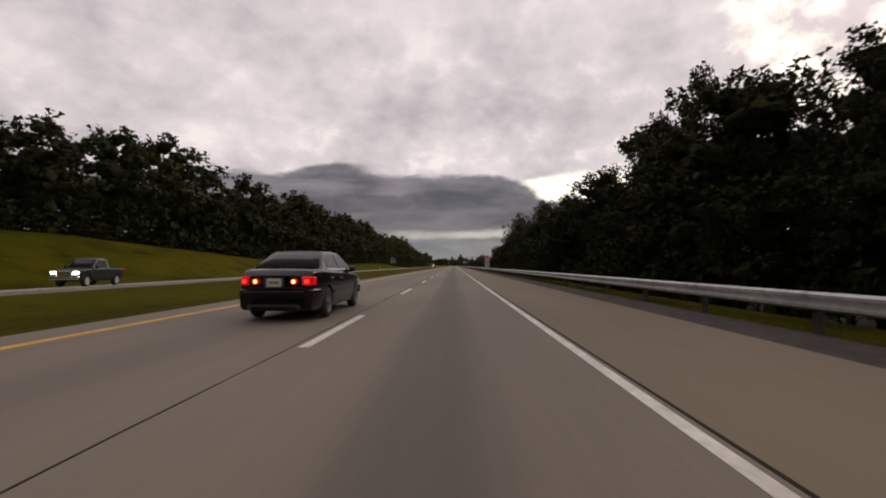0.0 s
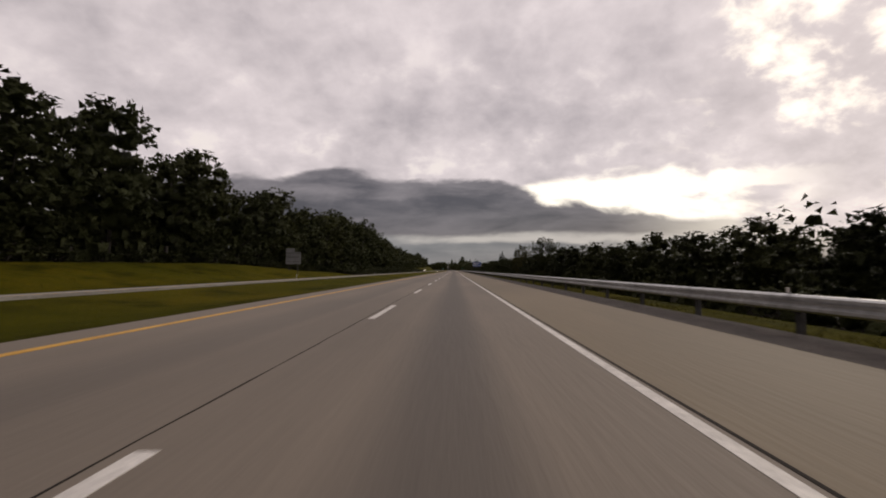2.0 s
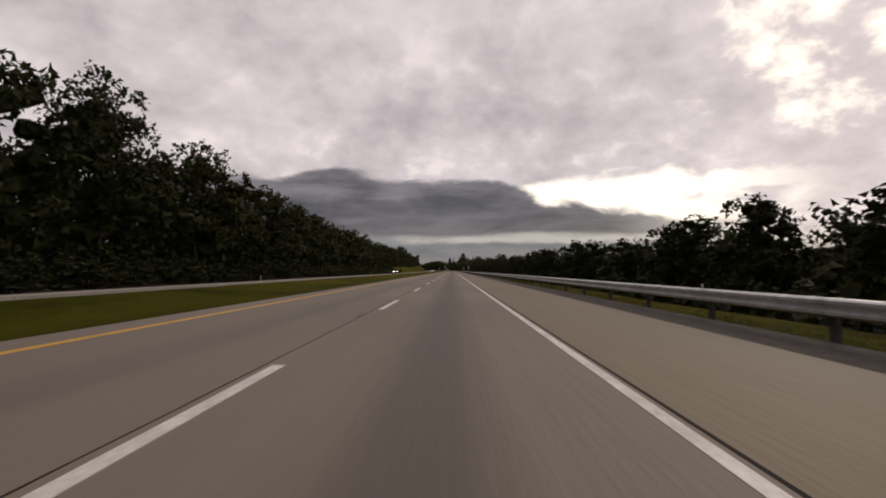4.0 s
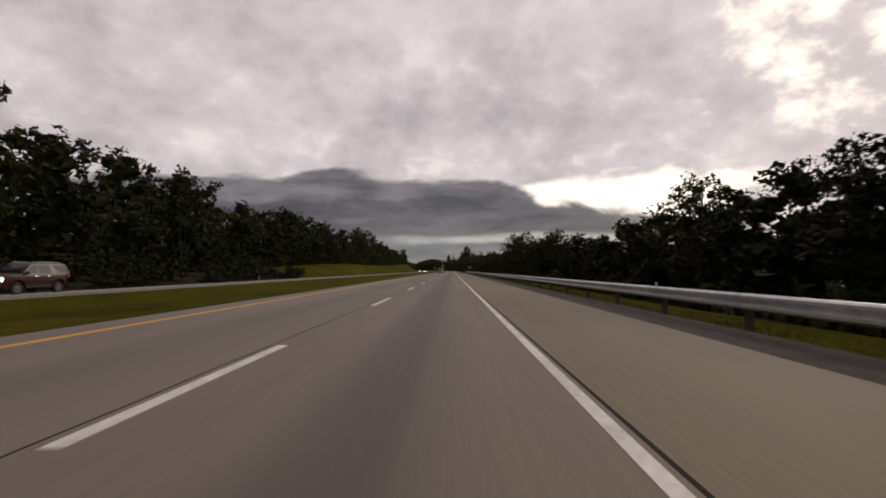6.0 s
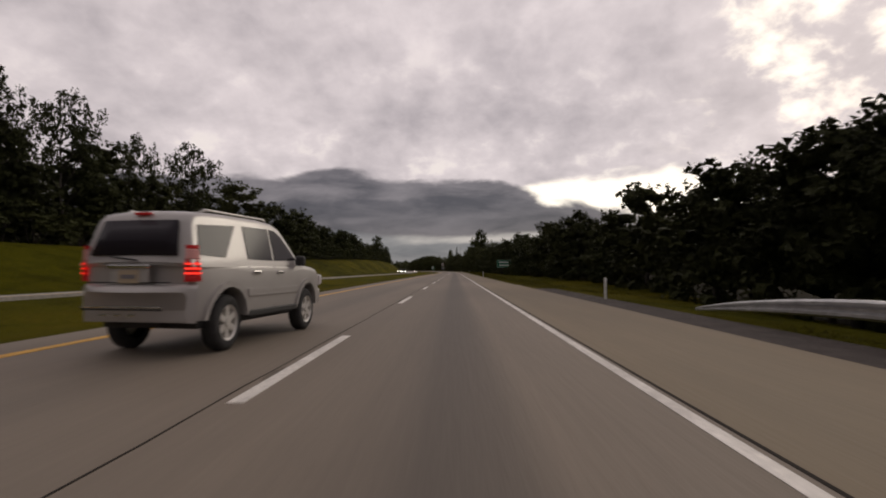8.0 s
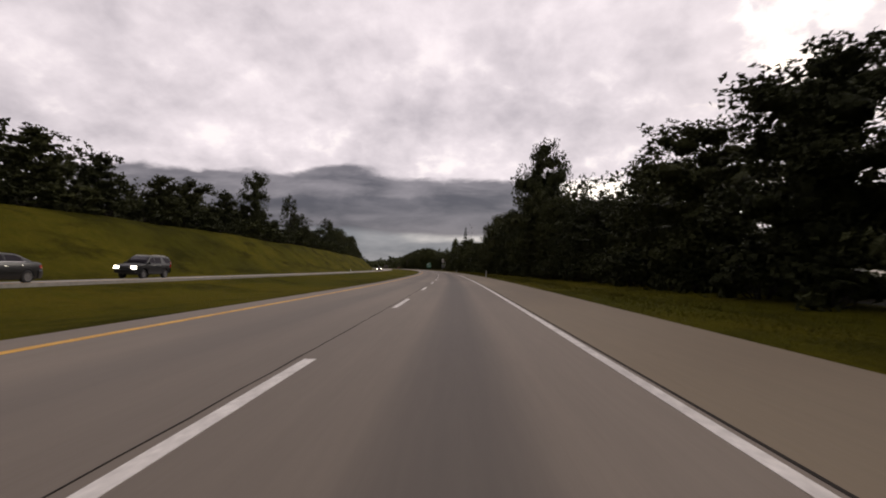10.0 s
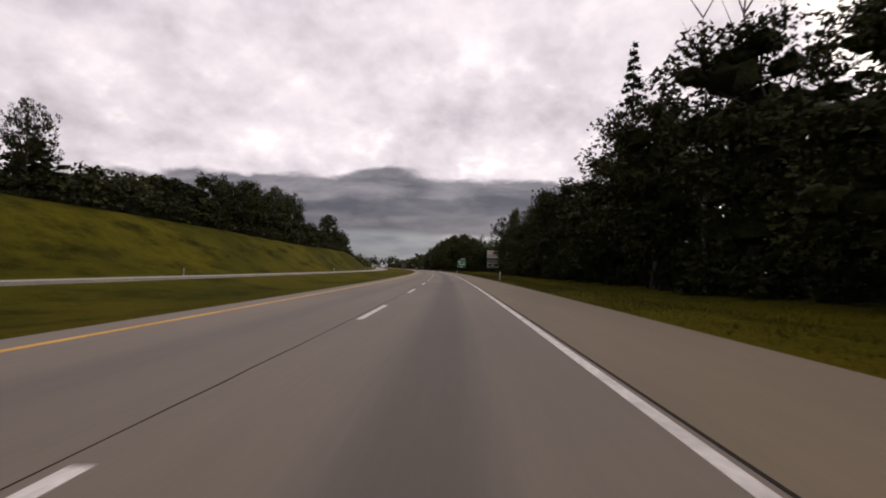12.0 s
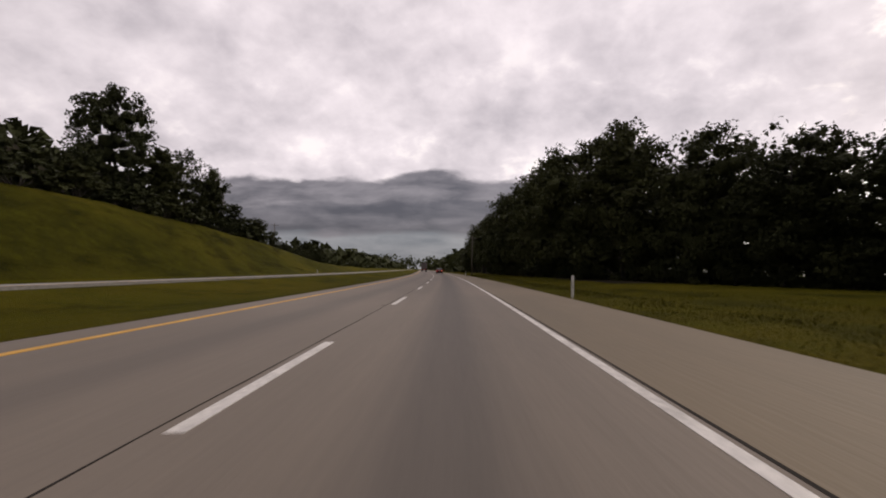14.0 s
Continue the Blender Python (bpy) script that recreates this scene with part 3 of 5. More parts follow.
def broadleaf(name, low=0.18, wide=0.34, lobes=15, open_=0.0, leaf=LEAF, core=2, count=66, size=0.174, twigs=15):
    """A deciduous tree 14 m tall: tapered trunk, limbs to each lobe of an uneven crown."""
    H = 14.0
    root = new(name)
    trunk = wander((0, 0, -0.3), (rng.normal() * 0.5, rng.normal() * 0.5, H * 0.86), 7, 0.16)
    limbs = [(trunk, [0.26 * (1 - 0.88 * i / 7) for i in range(8)])]
    cs, rs, ins, inr = [], [], [], []
    for k in range(lobes):
        f = (k + 0.5) / lobes
        z = H * (low + (0.90 - low) * f ** 0.9)
        shape = math.sin(math.pi * min(1.0, 0.25 + 0.72 * f)) ** 0.6
        a = k * 2.4 + rng.normal() * 0.4
        rr = H * wide * shape * (0.50 + 0.40 * rng.random()) * (0.3 if f > 0.93 else 1)
        c = np.array((rr * math.cos(a), rr * math.sin(a), z))
        t = np.array(trunk[min(7, int(7 * (z - 1.2) / (H * 0.86)))])
        limbs.append((wander(t, c, 2, 0.15), [0.075, 0.045, 0.012]))
        r0 = H * (0.092 + 0.05 * rng.random()) * (0.85 if f > 0.8 else 1.0)
        for j in range(twigs):
            d = rng.normal(size=3)
            cs.append(c + d / np.linalg.norm(d) * r0 * (0.36 + 0.68 * rng.random() ** 0.8) * np.array((1, 1, 0.85)))
            rs.append(r0 * (0.24 + 0.26 * rng.random()))
        ins.append(c), inr.append(r0 * (0.34 if f > 0.75 else 0.46) * (1 - 2.4 * open_))
        # leaves fill the way from the trunk out to the lobe
        ins.append((c * 0.55 + np.array((t[0], t[1], z - 0.5)) * 0.45)), inr.append(r0 * 0.60 * (1 - 2.4 * open_))
    ins += [np.array(p) for p in trunk[2:6]]
    inr += [H * wide * 0.30 * (1 - 2.4 * open_)] * 4
    part("trunk", wood_mesh("trunk", limbs, BARK, 4), root, "grey-brown trunk and limbs")
    inner = (cores(ins, inr, core),)
    part("crown", leaf_mesh("crown", leaves(cs, rs, count, size, 0.4, 0.9, 3), leaf, inner, 3), root, "dense dark green leaves")
    return root


def conifer(name, H=14.0):
    root = new(name)
    limbs = [([(0, 0, -0.3), (0.05, 0, H * 0.5), (0, 0.05, H)], [0.22, 0.12, 0.02])]
    cs, rs = [], []
    n = 26
    for k in range(n):
        z0 = H * (0.14 + 0.83 * k / (n - 1))
        for j in range(4):
            z = z0 + rng.normal() * 0.22
            R = H * 0.22 * (1 - (k / (n - 0.4)) ** 1.15) * (0.55 + 0.6 * rng.random()) + 0.15
            a = j * 1.571 + k * 0.9 + rng.normal() * 0.35
            tip = np.array((R * math.cos(a), R * math.sin(a), z - (0.1 + 0.2 * rng.random()) * R))
            limbs.append(([(0, 0, z), tuple(tip)], [0.04, 0.01]))
            for q in (0.5, 0.95):
                cs.append(np.array((0, 0, z)) * (1 - q) + tip * q)
                rs.append(0.30 + 0.16 * R * (1 - 0.4 * q))
    part("trunk", wood_mesh("trunk", limbs, BARK, 5), root)
    part("crown", leaf_mesh("crown", leaves(cs, rs, 52, 0.10, 0.2, 0.6), NEEDLE, (cores(cs, [0.7 * r for r in rs], 1, 0.6),)), root, "dark green needles in tiers")
    return root


def snag(name, H=12.0):
    """A bare dead tree."""
    root = new(name)
    trunk = wander((0, 0, -0.3), (0.4, 0.2, H), 6, 0.12)
    limbs = [(trunk, [0.16, 0.13, 0.11, 0.09, 0.06, 0.04, 0.015])]
    for k in range(11):
        t = np.array(trunk[2 + k % 5])
        a = k * 2.1
        limbs.append((wander(t, t + np.array((1.3 * math.cos(a), 1.3 * math.sin(a), 1.5 + rng.random())), 2, 0.1), [0.04, 0.025, 0.006]))
    part("trunk", wood_mesh("trunk", limbs, DEAD_WOOD, 5), root)
    return root


def shrub(name, count=64, size=0.15):
    """Low scrub 4 m tall, leafy to the ground."""
    root = new(name)
    limbs, cs, rs = [], [], []
    for k in range(11):
        a, q = k * 2.4, rng.random()
        c = np.array((1.5 * q * math.cos(a), 1.5 * q * math.sin(a), 0.8 + 2.5 * (1 - q * q) * (0.5 + 0.5 * rng.random())))
        limbs.append((wander((0.15 * math.cos(a), 0.15 * math.sin(a), -0.2), c, 3, 0.1), [0.05, 0.04, 0.025, 0.008]))
        for j in range(4):
            cs.append(c + rng.normal(size=3) * 0.42)
            rs.append(0.34 + 0.3 * rng.random())
    part("branching_base", wood_mesh("branching_base", limbs, BARK, 3), root)
    part("crown", leaf_mesh("crown", leaves(cs, rs, count, size, 0.5, 0.8, 3), LEAF, (cores(cs, [0.8 * r for r in rs], 1),), 3), root, "dense dark green leaves")
    return root


GREEN = "dark green broadleaf tree at the edge of the roadside woods"
KINDS = [broadleaf("broadleaf_tree", lo, wd, lb, op) for lo, wd, lb, op in ((0.18, 0.34, 15, 0.0), (0.12, 0.30, 17, 0.0), (0.25, 0.38, 14, 0.0), (0.15, 0.26, 16, 0.0), (0.30, 0.32, 13, 0.1))]
# tall trees close to the road, with finer leaves for their size
TALL = [broadleaf("broadleaf_tree", lo, wd, lb, 0.0, LEAF, 2, 90, 0.138, 18) for lo, wd, lb in ((0.14, 0.32, 17), (0.20, 0.28, 15), (0.12, 0.25, 16))]
# the same habits with fewer, larger leaf sprays for the trees beyond the oncoming lanes
DISTANT = [broadleaf("broadleaf_tree", lo, wd, lb, 0.0, LEAF, 2, 34, 0.29, 10) for lo, wd, lb in ((0.18, 0.34, 15), (0.12, 0.30, 17), (0.25, 0.38, 14), (0.2, 0.27, 16))]
for o in (*KINDS, *TALL, *DISTANT):
    tagged(o, GREEN, "tree", "trees along the road")
OPEN = broadleaf("open_crowned_tree", 0.36, 0.29, 17, 0.28, twigs=10)
tagged(OPEN, "tall open-crowned broadleaf tree with sky showing through it", "tree", "open-crowned trees")
OAK = tagged(broadleaf("spreading_oak", 0.22, 0.40, 22, 0.08), "tall spreading broadleaf tree alone on the grassy bank", "tree")
WARM = broadleaf("yellowing_tree", 0.28, 0.33, 13, 0.2, LEAF_WARM)
tagged(WARM, "broadleaf tree beyond the guardrail with warm backlight put into its olive leaf colour", "tree", "yellowing trees")
PINE = tagged(conifer("conifer_tree"), "dark green conifer with tiered branches", "tree", "conifers")
SNAG = tagged(snag("dead_tree"), "bare grey dead tree among the woods", "tree", "dead trees")
SCRUB = tagged(shrub("bank_shrub", 26, 0.23), "dark green scrub at the top of the grassy bank", "shrub", "scrub along the bank")
BUSH = tagged(shrub("roadside_shrub"), "low dark green shrub at the edge of the woods", "shrub", "shrubs along the road")
NATIVE = {OAK: 14.0, SCRUB: 4.0, OPEN: 14.0, WARM: 14.0, PINE: 14.0, SNAG: 12.0, BUSH: 4.0, **{o: 14.0 for o in (*KINDS, *TALL, *DISTANT)}}


def plant(kind, s, u, top, girth=1.0):
    """Set a tree so that its top stands at that height over the road."""
    g = ground_z(s, u)
    h = max(1.0, top - g) / NATIVE[kind]
    p = on_road(s, u, g - lift(s, u))
    w = girth * h ** 0.8
    at = Matrix.Translation(p) @ pose(0, 0, 0, 0, 0, rng.random() * 360) @ Matrix.Diagonal((w, w, h, 1))
    return copy_thing(kind, at)


# heights of the woods' outline over the road, by metres along it
RIGHT_S = (-40, 20, 40, 80, 120, 140, 160, 178, 200, 260, 340, 420, 500, 540, 580, 620, 660, 700, 730, 745, 760, 820, 840, 880, 930, 964, 972, 979, 1000, 1030, 1046, 1060, 1078, 1100, 1120, 1150, 1168, 1180, 1220, 1246, 1256, 1275, 1290, 1302, 1318, 1345, 1400, 1480, 1700)
RIGHT_Z = (9.5, 9.5, 11.5, 11.5, 10.0, 8.0, 6.0, 4.6, 4.3, 4.5, 5.0, 5.3, 5.0, 5.6, 5.8, 6.2, 6.8, 7.4, 8.2, 7.6, 8.0, 9.5, 10.5, 12.0, 11.0, 10.5, 12.5, 18.0, 18.5, 16.0, 17.5, 14.0, 12.5, 13.0, 14.5, 15.0, 13.0, 12.2, 12.5, 14.0, 17.0, 18.0, 16.5, 14.5, 12.0, 21.0, 20.0, 15.5, 14.0)
LEFT_S = (-60, 40, 100, 140, 180, 240, 280, 320, 360, 400, 440, 500, 560, 615, 640, 660, 680, 720, 755, 780, 800, 815, 828, 860, 920, 1000, 1060, 1100, 1140, 1180, 1195, 1210, 1240, 1256, 1270, 1280, 1288, 1338, 1350, 1362, 1379, 1400, 1419, 1440, 1456, 1469, 1482, 1500, 1700)
LEFT_Z = (19.5, 20.0, 19.0, 20.5, 22.0, 22.0, 20.0, 19.5, 21.5, 21.5, 20.0, 19.0, 19.5, 17.0, 15.0, 16.0, 17.2, 16.8, 16.5, 16.0, 16.5, 17.0, 17.5, 17.5, 18.5, 15.0, 14.2, 14.0, 14.3, 15.5, 15.5, 17.0, 16.5, 17.0, 17.0, 15.5, 14.0, 14.0, 15.0, 20.0, 16.0, 13.0, 9.5, 7.0, 8.0, 11.5, 9.0, 6.5, 8.0)


def right_top(s):
    return float(np.interp(s, RIGHT_S, RIGHT_Z))


def left_top(s):
    return float(np.interp(s, LEFT_S, LEFT_Z))


def far_row(s):
    """How far right the woods stand."""
    return float(np.interp(s, (0, 150, 185, 520, 600, 740, 800, 940, 1205, 1228, 1242, 1254, 1306, 1318, 1345, 1365, 1500), (13.5, 14.0, 15.5, 15.5, 14.5, 14.0, 14.5, 14.0, 15.0, 19.0, 23.0, 29.0, 33.0, 27.0, 20.0, 16.0, 15.5)))


s = -5.0
while s < 1500:
    t = right_top(s)
    row_kind = DISTANT if t < 8.3 else TALL if t > 10.8 else KINDS
    plant(row_kind[int(rng.integers(len(row_kind)))], s, far_row(s) + 2.4 * rng.random(), t * (0.80 + 0.30 * rng.random()), 1.0 + 0.3 * rng.random())
    s += 7.5 + 3.5 * rng.random() if t > 6.5 else 6.0 + 2.5 * rng.random()
s = 15.0
while s < 1500:
    t = left_top(s)
    plant(DISTANT[int(rng.integers(4))], s, -45 - 3.0 * rng.random(), t * (0.90 + 0.28 * rng.random()), 1.05 + 0.3 * rng.random())
    s += 10.5 + 4 * rng.random()

# undergrowth along the foot of the trees
for s0, s1 in ((0, 175), (765, 1420)):
    s = s0
    while s < s1:
        u = far_row(s) - 0.9 + 1.2 * rng.random()
        plant(BUSH, s, u, ground_z(s, u) + 1.6 + 1.8 * rng.random(), 1.1 + 0.4 * rng.random())
        s += 3.4 + 2.6 * rng.random()

# scrub that hides the foot of the trees on the bank
s = 30.0
while s < 1400:
    u = -43.3 - 1.6 * rng.random()
    plant(SCRUB, s, u, ground_z(s, u) + (2.2 + 2.6 * rng.random()) * (1.0 if s > 640 else 0.8), 1.5 + 0.6 * rng.random())
    s += 5.0 + 3.0 * rng.random()

# thick low growth that comes down to the oncoming lanes
s = 330.0
while s < 642:
    u = -30.2 - 6.5 * rng.random()
    plant(SCRUB, s, u, ground_z(s, u) + 1.0 + 1.2 * rng.random() + 0.25 * (-30.2 - u), 1.5 + 0.6 * rng.random())
    s += 2.2 + 1.6 * rng.random()

# trees that stand out from the outline: kind, metres along, right of the lane, top over the road, girth
for kind, s, u, top, girth in (
        (OPEN, 29, 15, 13.9, 0.6), (TALL[0], 23, 15, 11.0, 0.85), (TALL[1], 16.5, 14.5, 9.6, 0.9), (TALL[2], 36, 15.5, 13.2, 0.8), (TALL[2], 1021, 14.6, 15.5, 0.8), (TALL[2], 1166, 15, 14.6, 0.6), (TALL[0], 1284, 31, 18.8, 0.8), (TALL[1], 1037, 15, 17.0, 0.9), (TALL[0], 1046, 15.5, 18.0, 0.9),
         (OPEN, 110, 15.5, 13.8, 0.8), (OPEN, 118, 16.5, 11.0, 0.8), (OPEN, 157, 15.5, 7.8, 0.9), (OPEN, 166, 15, 8.4, 0.8),
        (OPEN, 265, 16, 7.4, 1.0), (WARM, 295, 16, 7.5, 0.62), (WARM, 289.5, 16, 5.4, 0.7), (PINE, 343, 16.5, 7.6, 1.0), (PINE, 356, 17, 7.0, 1.0),
        (WARM, 513, 16.5, 6.6, 1.0), (OPEN, 519, 16, 7.0, 0.9), (OPEN, 558, 16, 6.6, 1.0), (WARM, 569, 15.5, 7.2, 1.0), (OPEN, 608, 15.5, 7.3, 1.0),
        (WARM, 615, 16, 7.2, 1.0), (OPEN, 637, 15.5, 9.4, 0.9), (OPEN, 647, 15.5, 8.9, 0.85), (OPEN, 655, 15.5, 10.4, 0.85), (PINE, 1134, 15.5, 21.5, 0.7),
        (SNAG, 1119, 16.5, 19.5, 1.0), (SNAG, 1123, 16, 17.5, 0.9), (TALL[0], 989, 16, 25.5, 0.75), (TALL[2], 1271, 30, 26.5, 0.65), (TALL[1], 1298, 35, 22.0, 0.5), (KINDS[0], 1018, -44.5, 23.5, 0.7), (KINDS[1], 737, 14.8, 8.0, 0.9), (KINDS[2], 742, 15.5, 7.2, 1.0), (KINDS[0], 748, 16, 7.6, 1.0), (OPEN, 1211, 15, 15.2, 0.6), (KINDS[2], 1322, 29, 14.0, 1.0),
        (KINDS[1], 1312, 32, 13.5, 1.1), (OPEN, 1098, -44, 20.5, 0.7), (KINDS[3], 1110, -44.5, 20.0, 0.6), (OPEN, 353, -44.5, 24.5, 1.0), (OPEN, 418, -45, 28.0, 1.0), (OPEN, 442, -45, 25.0, 1.1), (OPEN, 620, -45, 18.5, 0.8),
        (OPEN, 766, -45, 22.0, 0.75), (OPEN, 777, -46, 23.5, 0.7), (OPEN, 789, -46, 21.5, 0.65), (OPEN, 803, -46, 24.0, 0.85), (OPEN, 1047, -45, 22.0, 0.6), (KINDS[4], 1053, -45, 16.5, 0.8), (OPEN, 1061, -45, 18.0, 0.85),
        (OPEN, 1142, -44, 18.0, 0.7), (KINDS[4], 1202, -44, 20.5, 1.0), (OPEN, 1218, -57, 24.5, 0.8), (KINDS[4], 1226, -58, 24.0, 0.7), (OPEN, 1234, -57, 26.0, 0.7), (OPEN, 1250, -59, 28.0, 0.75), (KINDS[4], 1259, -57, 26.5, 0.6), (OPEN, 1268, -58, 30.0, 0.75), (OPEN, 1276, -60, 31.0, 0.75),
        (KINDS[4], 1285, -58, 30.0, 0.65), (OPEN, 1293, -57, 31.5, 0.75), (OPEN, 1301, -59, 29.0, 0.75), (OPEN, 1308, -58, 25.0, 0.6), (OAK, 1357, -52, 29.5, 1.0),
        (OPEN, 1368, -46, 22.0, 0.8), (KINDS[3], 1376, -45, 20.5, 0.7)):
    plant(kind, s, u, top, girth)


def woods(name, side, top, face, label):
    """The mass of the woods behind the first trees: leaves beyond counting, in one mesh.
    Rows: metres behind the first trees, shares of their height at foot and top, leaves in a clump, leaf size, stretch of road, spacing."""
    near = side > 0
    rows = ((-0.6, 0.0, 0.32, 29, 0.148, 0, 1420, 2.6), (1.2, 0.0, 0.66, 18, 0.195, 0, 1420, 3.2), (4.0, 0.3, 0.88, 12, 0.22, 0, 1420, 3.8), (8.5, 0.5, 0.97, 11, 0.26, -40, 1600, 3.8),
            (14.0, 0.6, 0.98, 8, 0.29, -60, 1600, 4.6), (5.5, 0.0, 0.62, 3, 0.5, 930, 1420, 2.5), (19.0, 0.0, 0.50, 2, 0.5, -60, 1500, 2.3), (26.0, 0.0, 0.95, 4, 0.45, -60, 1700, 7.0)) if near else \
        ((-0.5, 0.0, 0.34, 16, 0.26, 0, 1420, 3.2), (1.5, 0.0, 0.70, 12, 0.28, 0, 1420, 3.6), (5.0, 0.4, 0.92, 10, 0.34, -40, 1600, 4.0), (11.0, 0.5, 0.98, 8, 0.38, -60, 1700, 4.4),
         (20.0, 0.0, 0.55, 2, 0.6, -60, 1500, 2.6), (28.0, 0.0, 0.97, 4, 0.6, -60, 1700, 8.0))
    sheets, inner = [], []
    for du, from_, share, count, size, s0, s1, step in rows:
        cs, rs, deep, high = [], [], [], []
        s = s0
        while s < s1:
            u = side * (face(s) + du + 1.5 * rng.random())
            g = ground_z(s, u)
            h = (top(s) - g) * share * (0.80 + 0.24 * rng.random())
            z = 0.3 + from_ * h
            while z < h:
                r = (0.75 + 0.5 * rng.random()) if size < 0.15 else 1.1 + 0.8 * rng.random() + (1.2 if step > 6 else 0.6 if step < 2.7 else 0.0)
                cs.append(np.array(on_road(s + rng.normal() * 1.2, u + rng.normal() * 0.8, g - lift(s, u) + z)))
                rs.append(r)
                high.append(z > 0.62 * h)
                deep.append(r * (0.28 if z > 0.8 * h and size > 0.2 else 0.5 if high[-1] or size < 0.2 else 0.85))
                z += r * 1.05
            s += step
        for flag, dense in ((True, 1.8), (False, 1.5 if size < 0.2 else 0.7)):
            pick = [i for i, h_ in enumerate(high) if h_ == flag]
            sheets.append(leaves([cs[i] for i in pick], [rs[i] for i in pick], count * dense, size, 0.5, 0.8, 3))
        inner.append(cores(cs, deep, 2 if size < 0.3 and near else 1))
    return tagged(new(name, leaf_mesh(name, np.concatenate(sheets), LEAF, inner, 3)), label, "woods", kind="stuff")


woods("woods", 1, right_top, far_row, "dense dark green leaves deep in the roadside woods")
woods("woods", -1, left_top, lambda s: 46.0, "dense dark green leaves deep in the woods over the oncoming lanes")


def far_woods():
    """Tree-covered rises that close the view ahead."""
    cs, rs = [], []
    for s in np.arange(1500, 2500, 9.0):
        for u0, h0 in ((16, 12), (26, 14), (44, 17), (70, 20), (-46, 11), (-60, 13), (-85, 16)):
            u = u0 + rng.normal() * 2
            h = h0 * (0.75 + 0.4 * noise.noise((s * 0.012, u * 0.05, 2.0)) + 0.2 * rng.random())
            p = on_road(s + rng.normal() * 2, u, 0)
            z = 1.0
            while z < h:
                cs.append(np.array((p.x, p.y, z)))
                r = 2.0 + 1.6 * rng.random()
                rs.append(r)
                z += r * 1.3
    for s in np.arange(1335, 1580, 6.0):
        for u in np.arange(-100, -190, -9.0):
            p = on_road(s + rng.normal() * 2, u + rng.normal() * 2, 0)
            cs.append(np.array((p.x, p.y, ground_z(s, u) + 1.0 + 2.0 * rng.random())))
            rs.append(3.2 + 1.2 * rng.random())
    for k in range(1500):
        a = radians(-55 + 110 * rng.random())
        R = 2300 + 150 * rng.random()
        h = 14 + 34 * max(0.0, noise.noise((a * 4.0, 5.0, 1.0)) + 0.25)
        cs.append(np.array((R * math.sin(a) - 250, R * math.cos(a), h * rng.random() ** 0.8)))
        rs.append(8.0 + 4 * rng.random())
    v = leaves(cs, rs, 1, 2.6, 0.5, 0.8, 3)
    return tagged(new("far_woods", leaf_mesh("far_woods", v, LEAF, (), 3)), "distant dark tree-covered rises ahead", "woods", kind="stuff")


far_woods()


# ---- guardrail ----
def w_beam():
    """The folded section of a steel beam: (out from the posts, height)."""
    pts = [(0.0, 0.345), (-0.03, 0.355), (-0.08, 0.39), (-0.08, 0.44), (-0.015, 0.485), (-0.015, 0.535), (-0.08, 0.58), (-0.08, 0.625), (-0.03, 0.66), (0.0, 0.67)]
    return [(a, b) for a, b in pts] + [(a + 0.012, b) for a, b in reversed(pts)]


def guardrail(u, s0, s1):
    rail = tagged(new("guardrail"), "galvanized steel beam guardrail on posts beside the shoulder", "guardrail")
    rail.matrix_basis = road_pose(s0, u)
    sec, L = w_beam(), 3.81
    n = len(sec)
    vs = [(a, y, z) for y in (-0.02, L + 0.02) for a, z in sec]
    fs = [(k, (k + 1) % n, n + (k + 1) % n, n + k) for k in range(n)] + [tuple(range(n))[::-1], tuple(range(n, 2 * n))]
    beam = mesh_of("beam", vs, fs, STEEL, False)
    post = bm_mesh("post", box(0.10, 0.15, 1.30, 0.012, (0.17, 0, 0.0)), POST_STEEL)
    block = bm_mesh("block", box(0.10, 0.14, 0.34, 0.012, (0.065, 0, 0.51)), POST_STEEL)
    tab = bm_mesh("reflector", box(0.012, 0.09, 0.10, 0.004, (-0.05, 0, 0.74)), WHITE_PAINT)
    count = int((s1 - s0) / L)
    for i in range(count):
        y = i * L
        part("beam", beam, rail, at=Matrix.Translation((0, y, 0)))
        p = part("post", post, rail, at=Matrix.Translation((0, y, -0.02)))
        part("block", block, p)
        if i % 12 == 5:
            part("reflector", tab, rail, "small white reflector", at=Matrix.Translation((0, y, 0)))
    # the last beams turn out and down into the ground
    vs, fs, m_ = [], [], 10
    for j in range(m_ + 1):
        q = j / m_
        for a, z in sec:
            tw = 1 - 0.75 * q * q
            vs.append((a * tw + 0.5 * q * q, count * L + 7.0 * q, 0.51 - 0.49 * q ** 1.6 + (z - 0.51) * tw))
    for j in range(m_):
        for k in range(n):
            fs.append((j * n + k, j * n + (k + 1) % n, (j + 1) * n + (k + 1) % n, (j + 1) * n + k))
    fs.append(tuple(m_ * n + k for k in range(n)))
    part("end_section", mesh_of("end_section", vs, fs, STEEL), rail, "beam end turned down into the grass")
    return rail


guardrail(6.3, -60.0, 731.0)


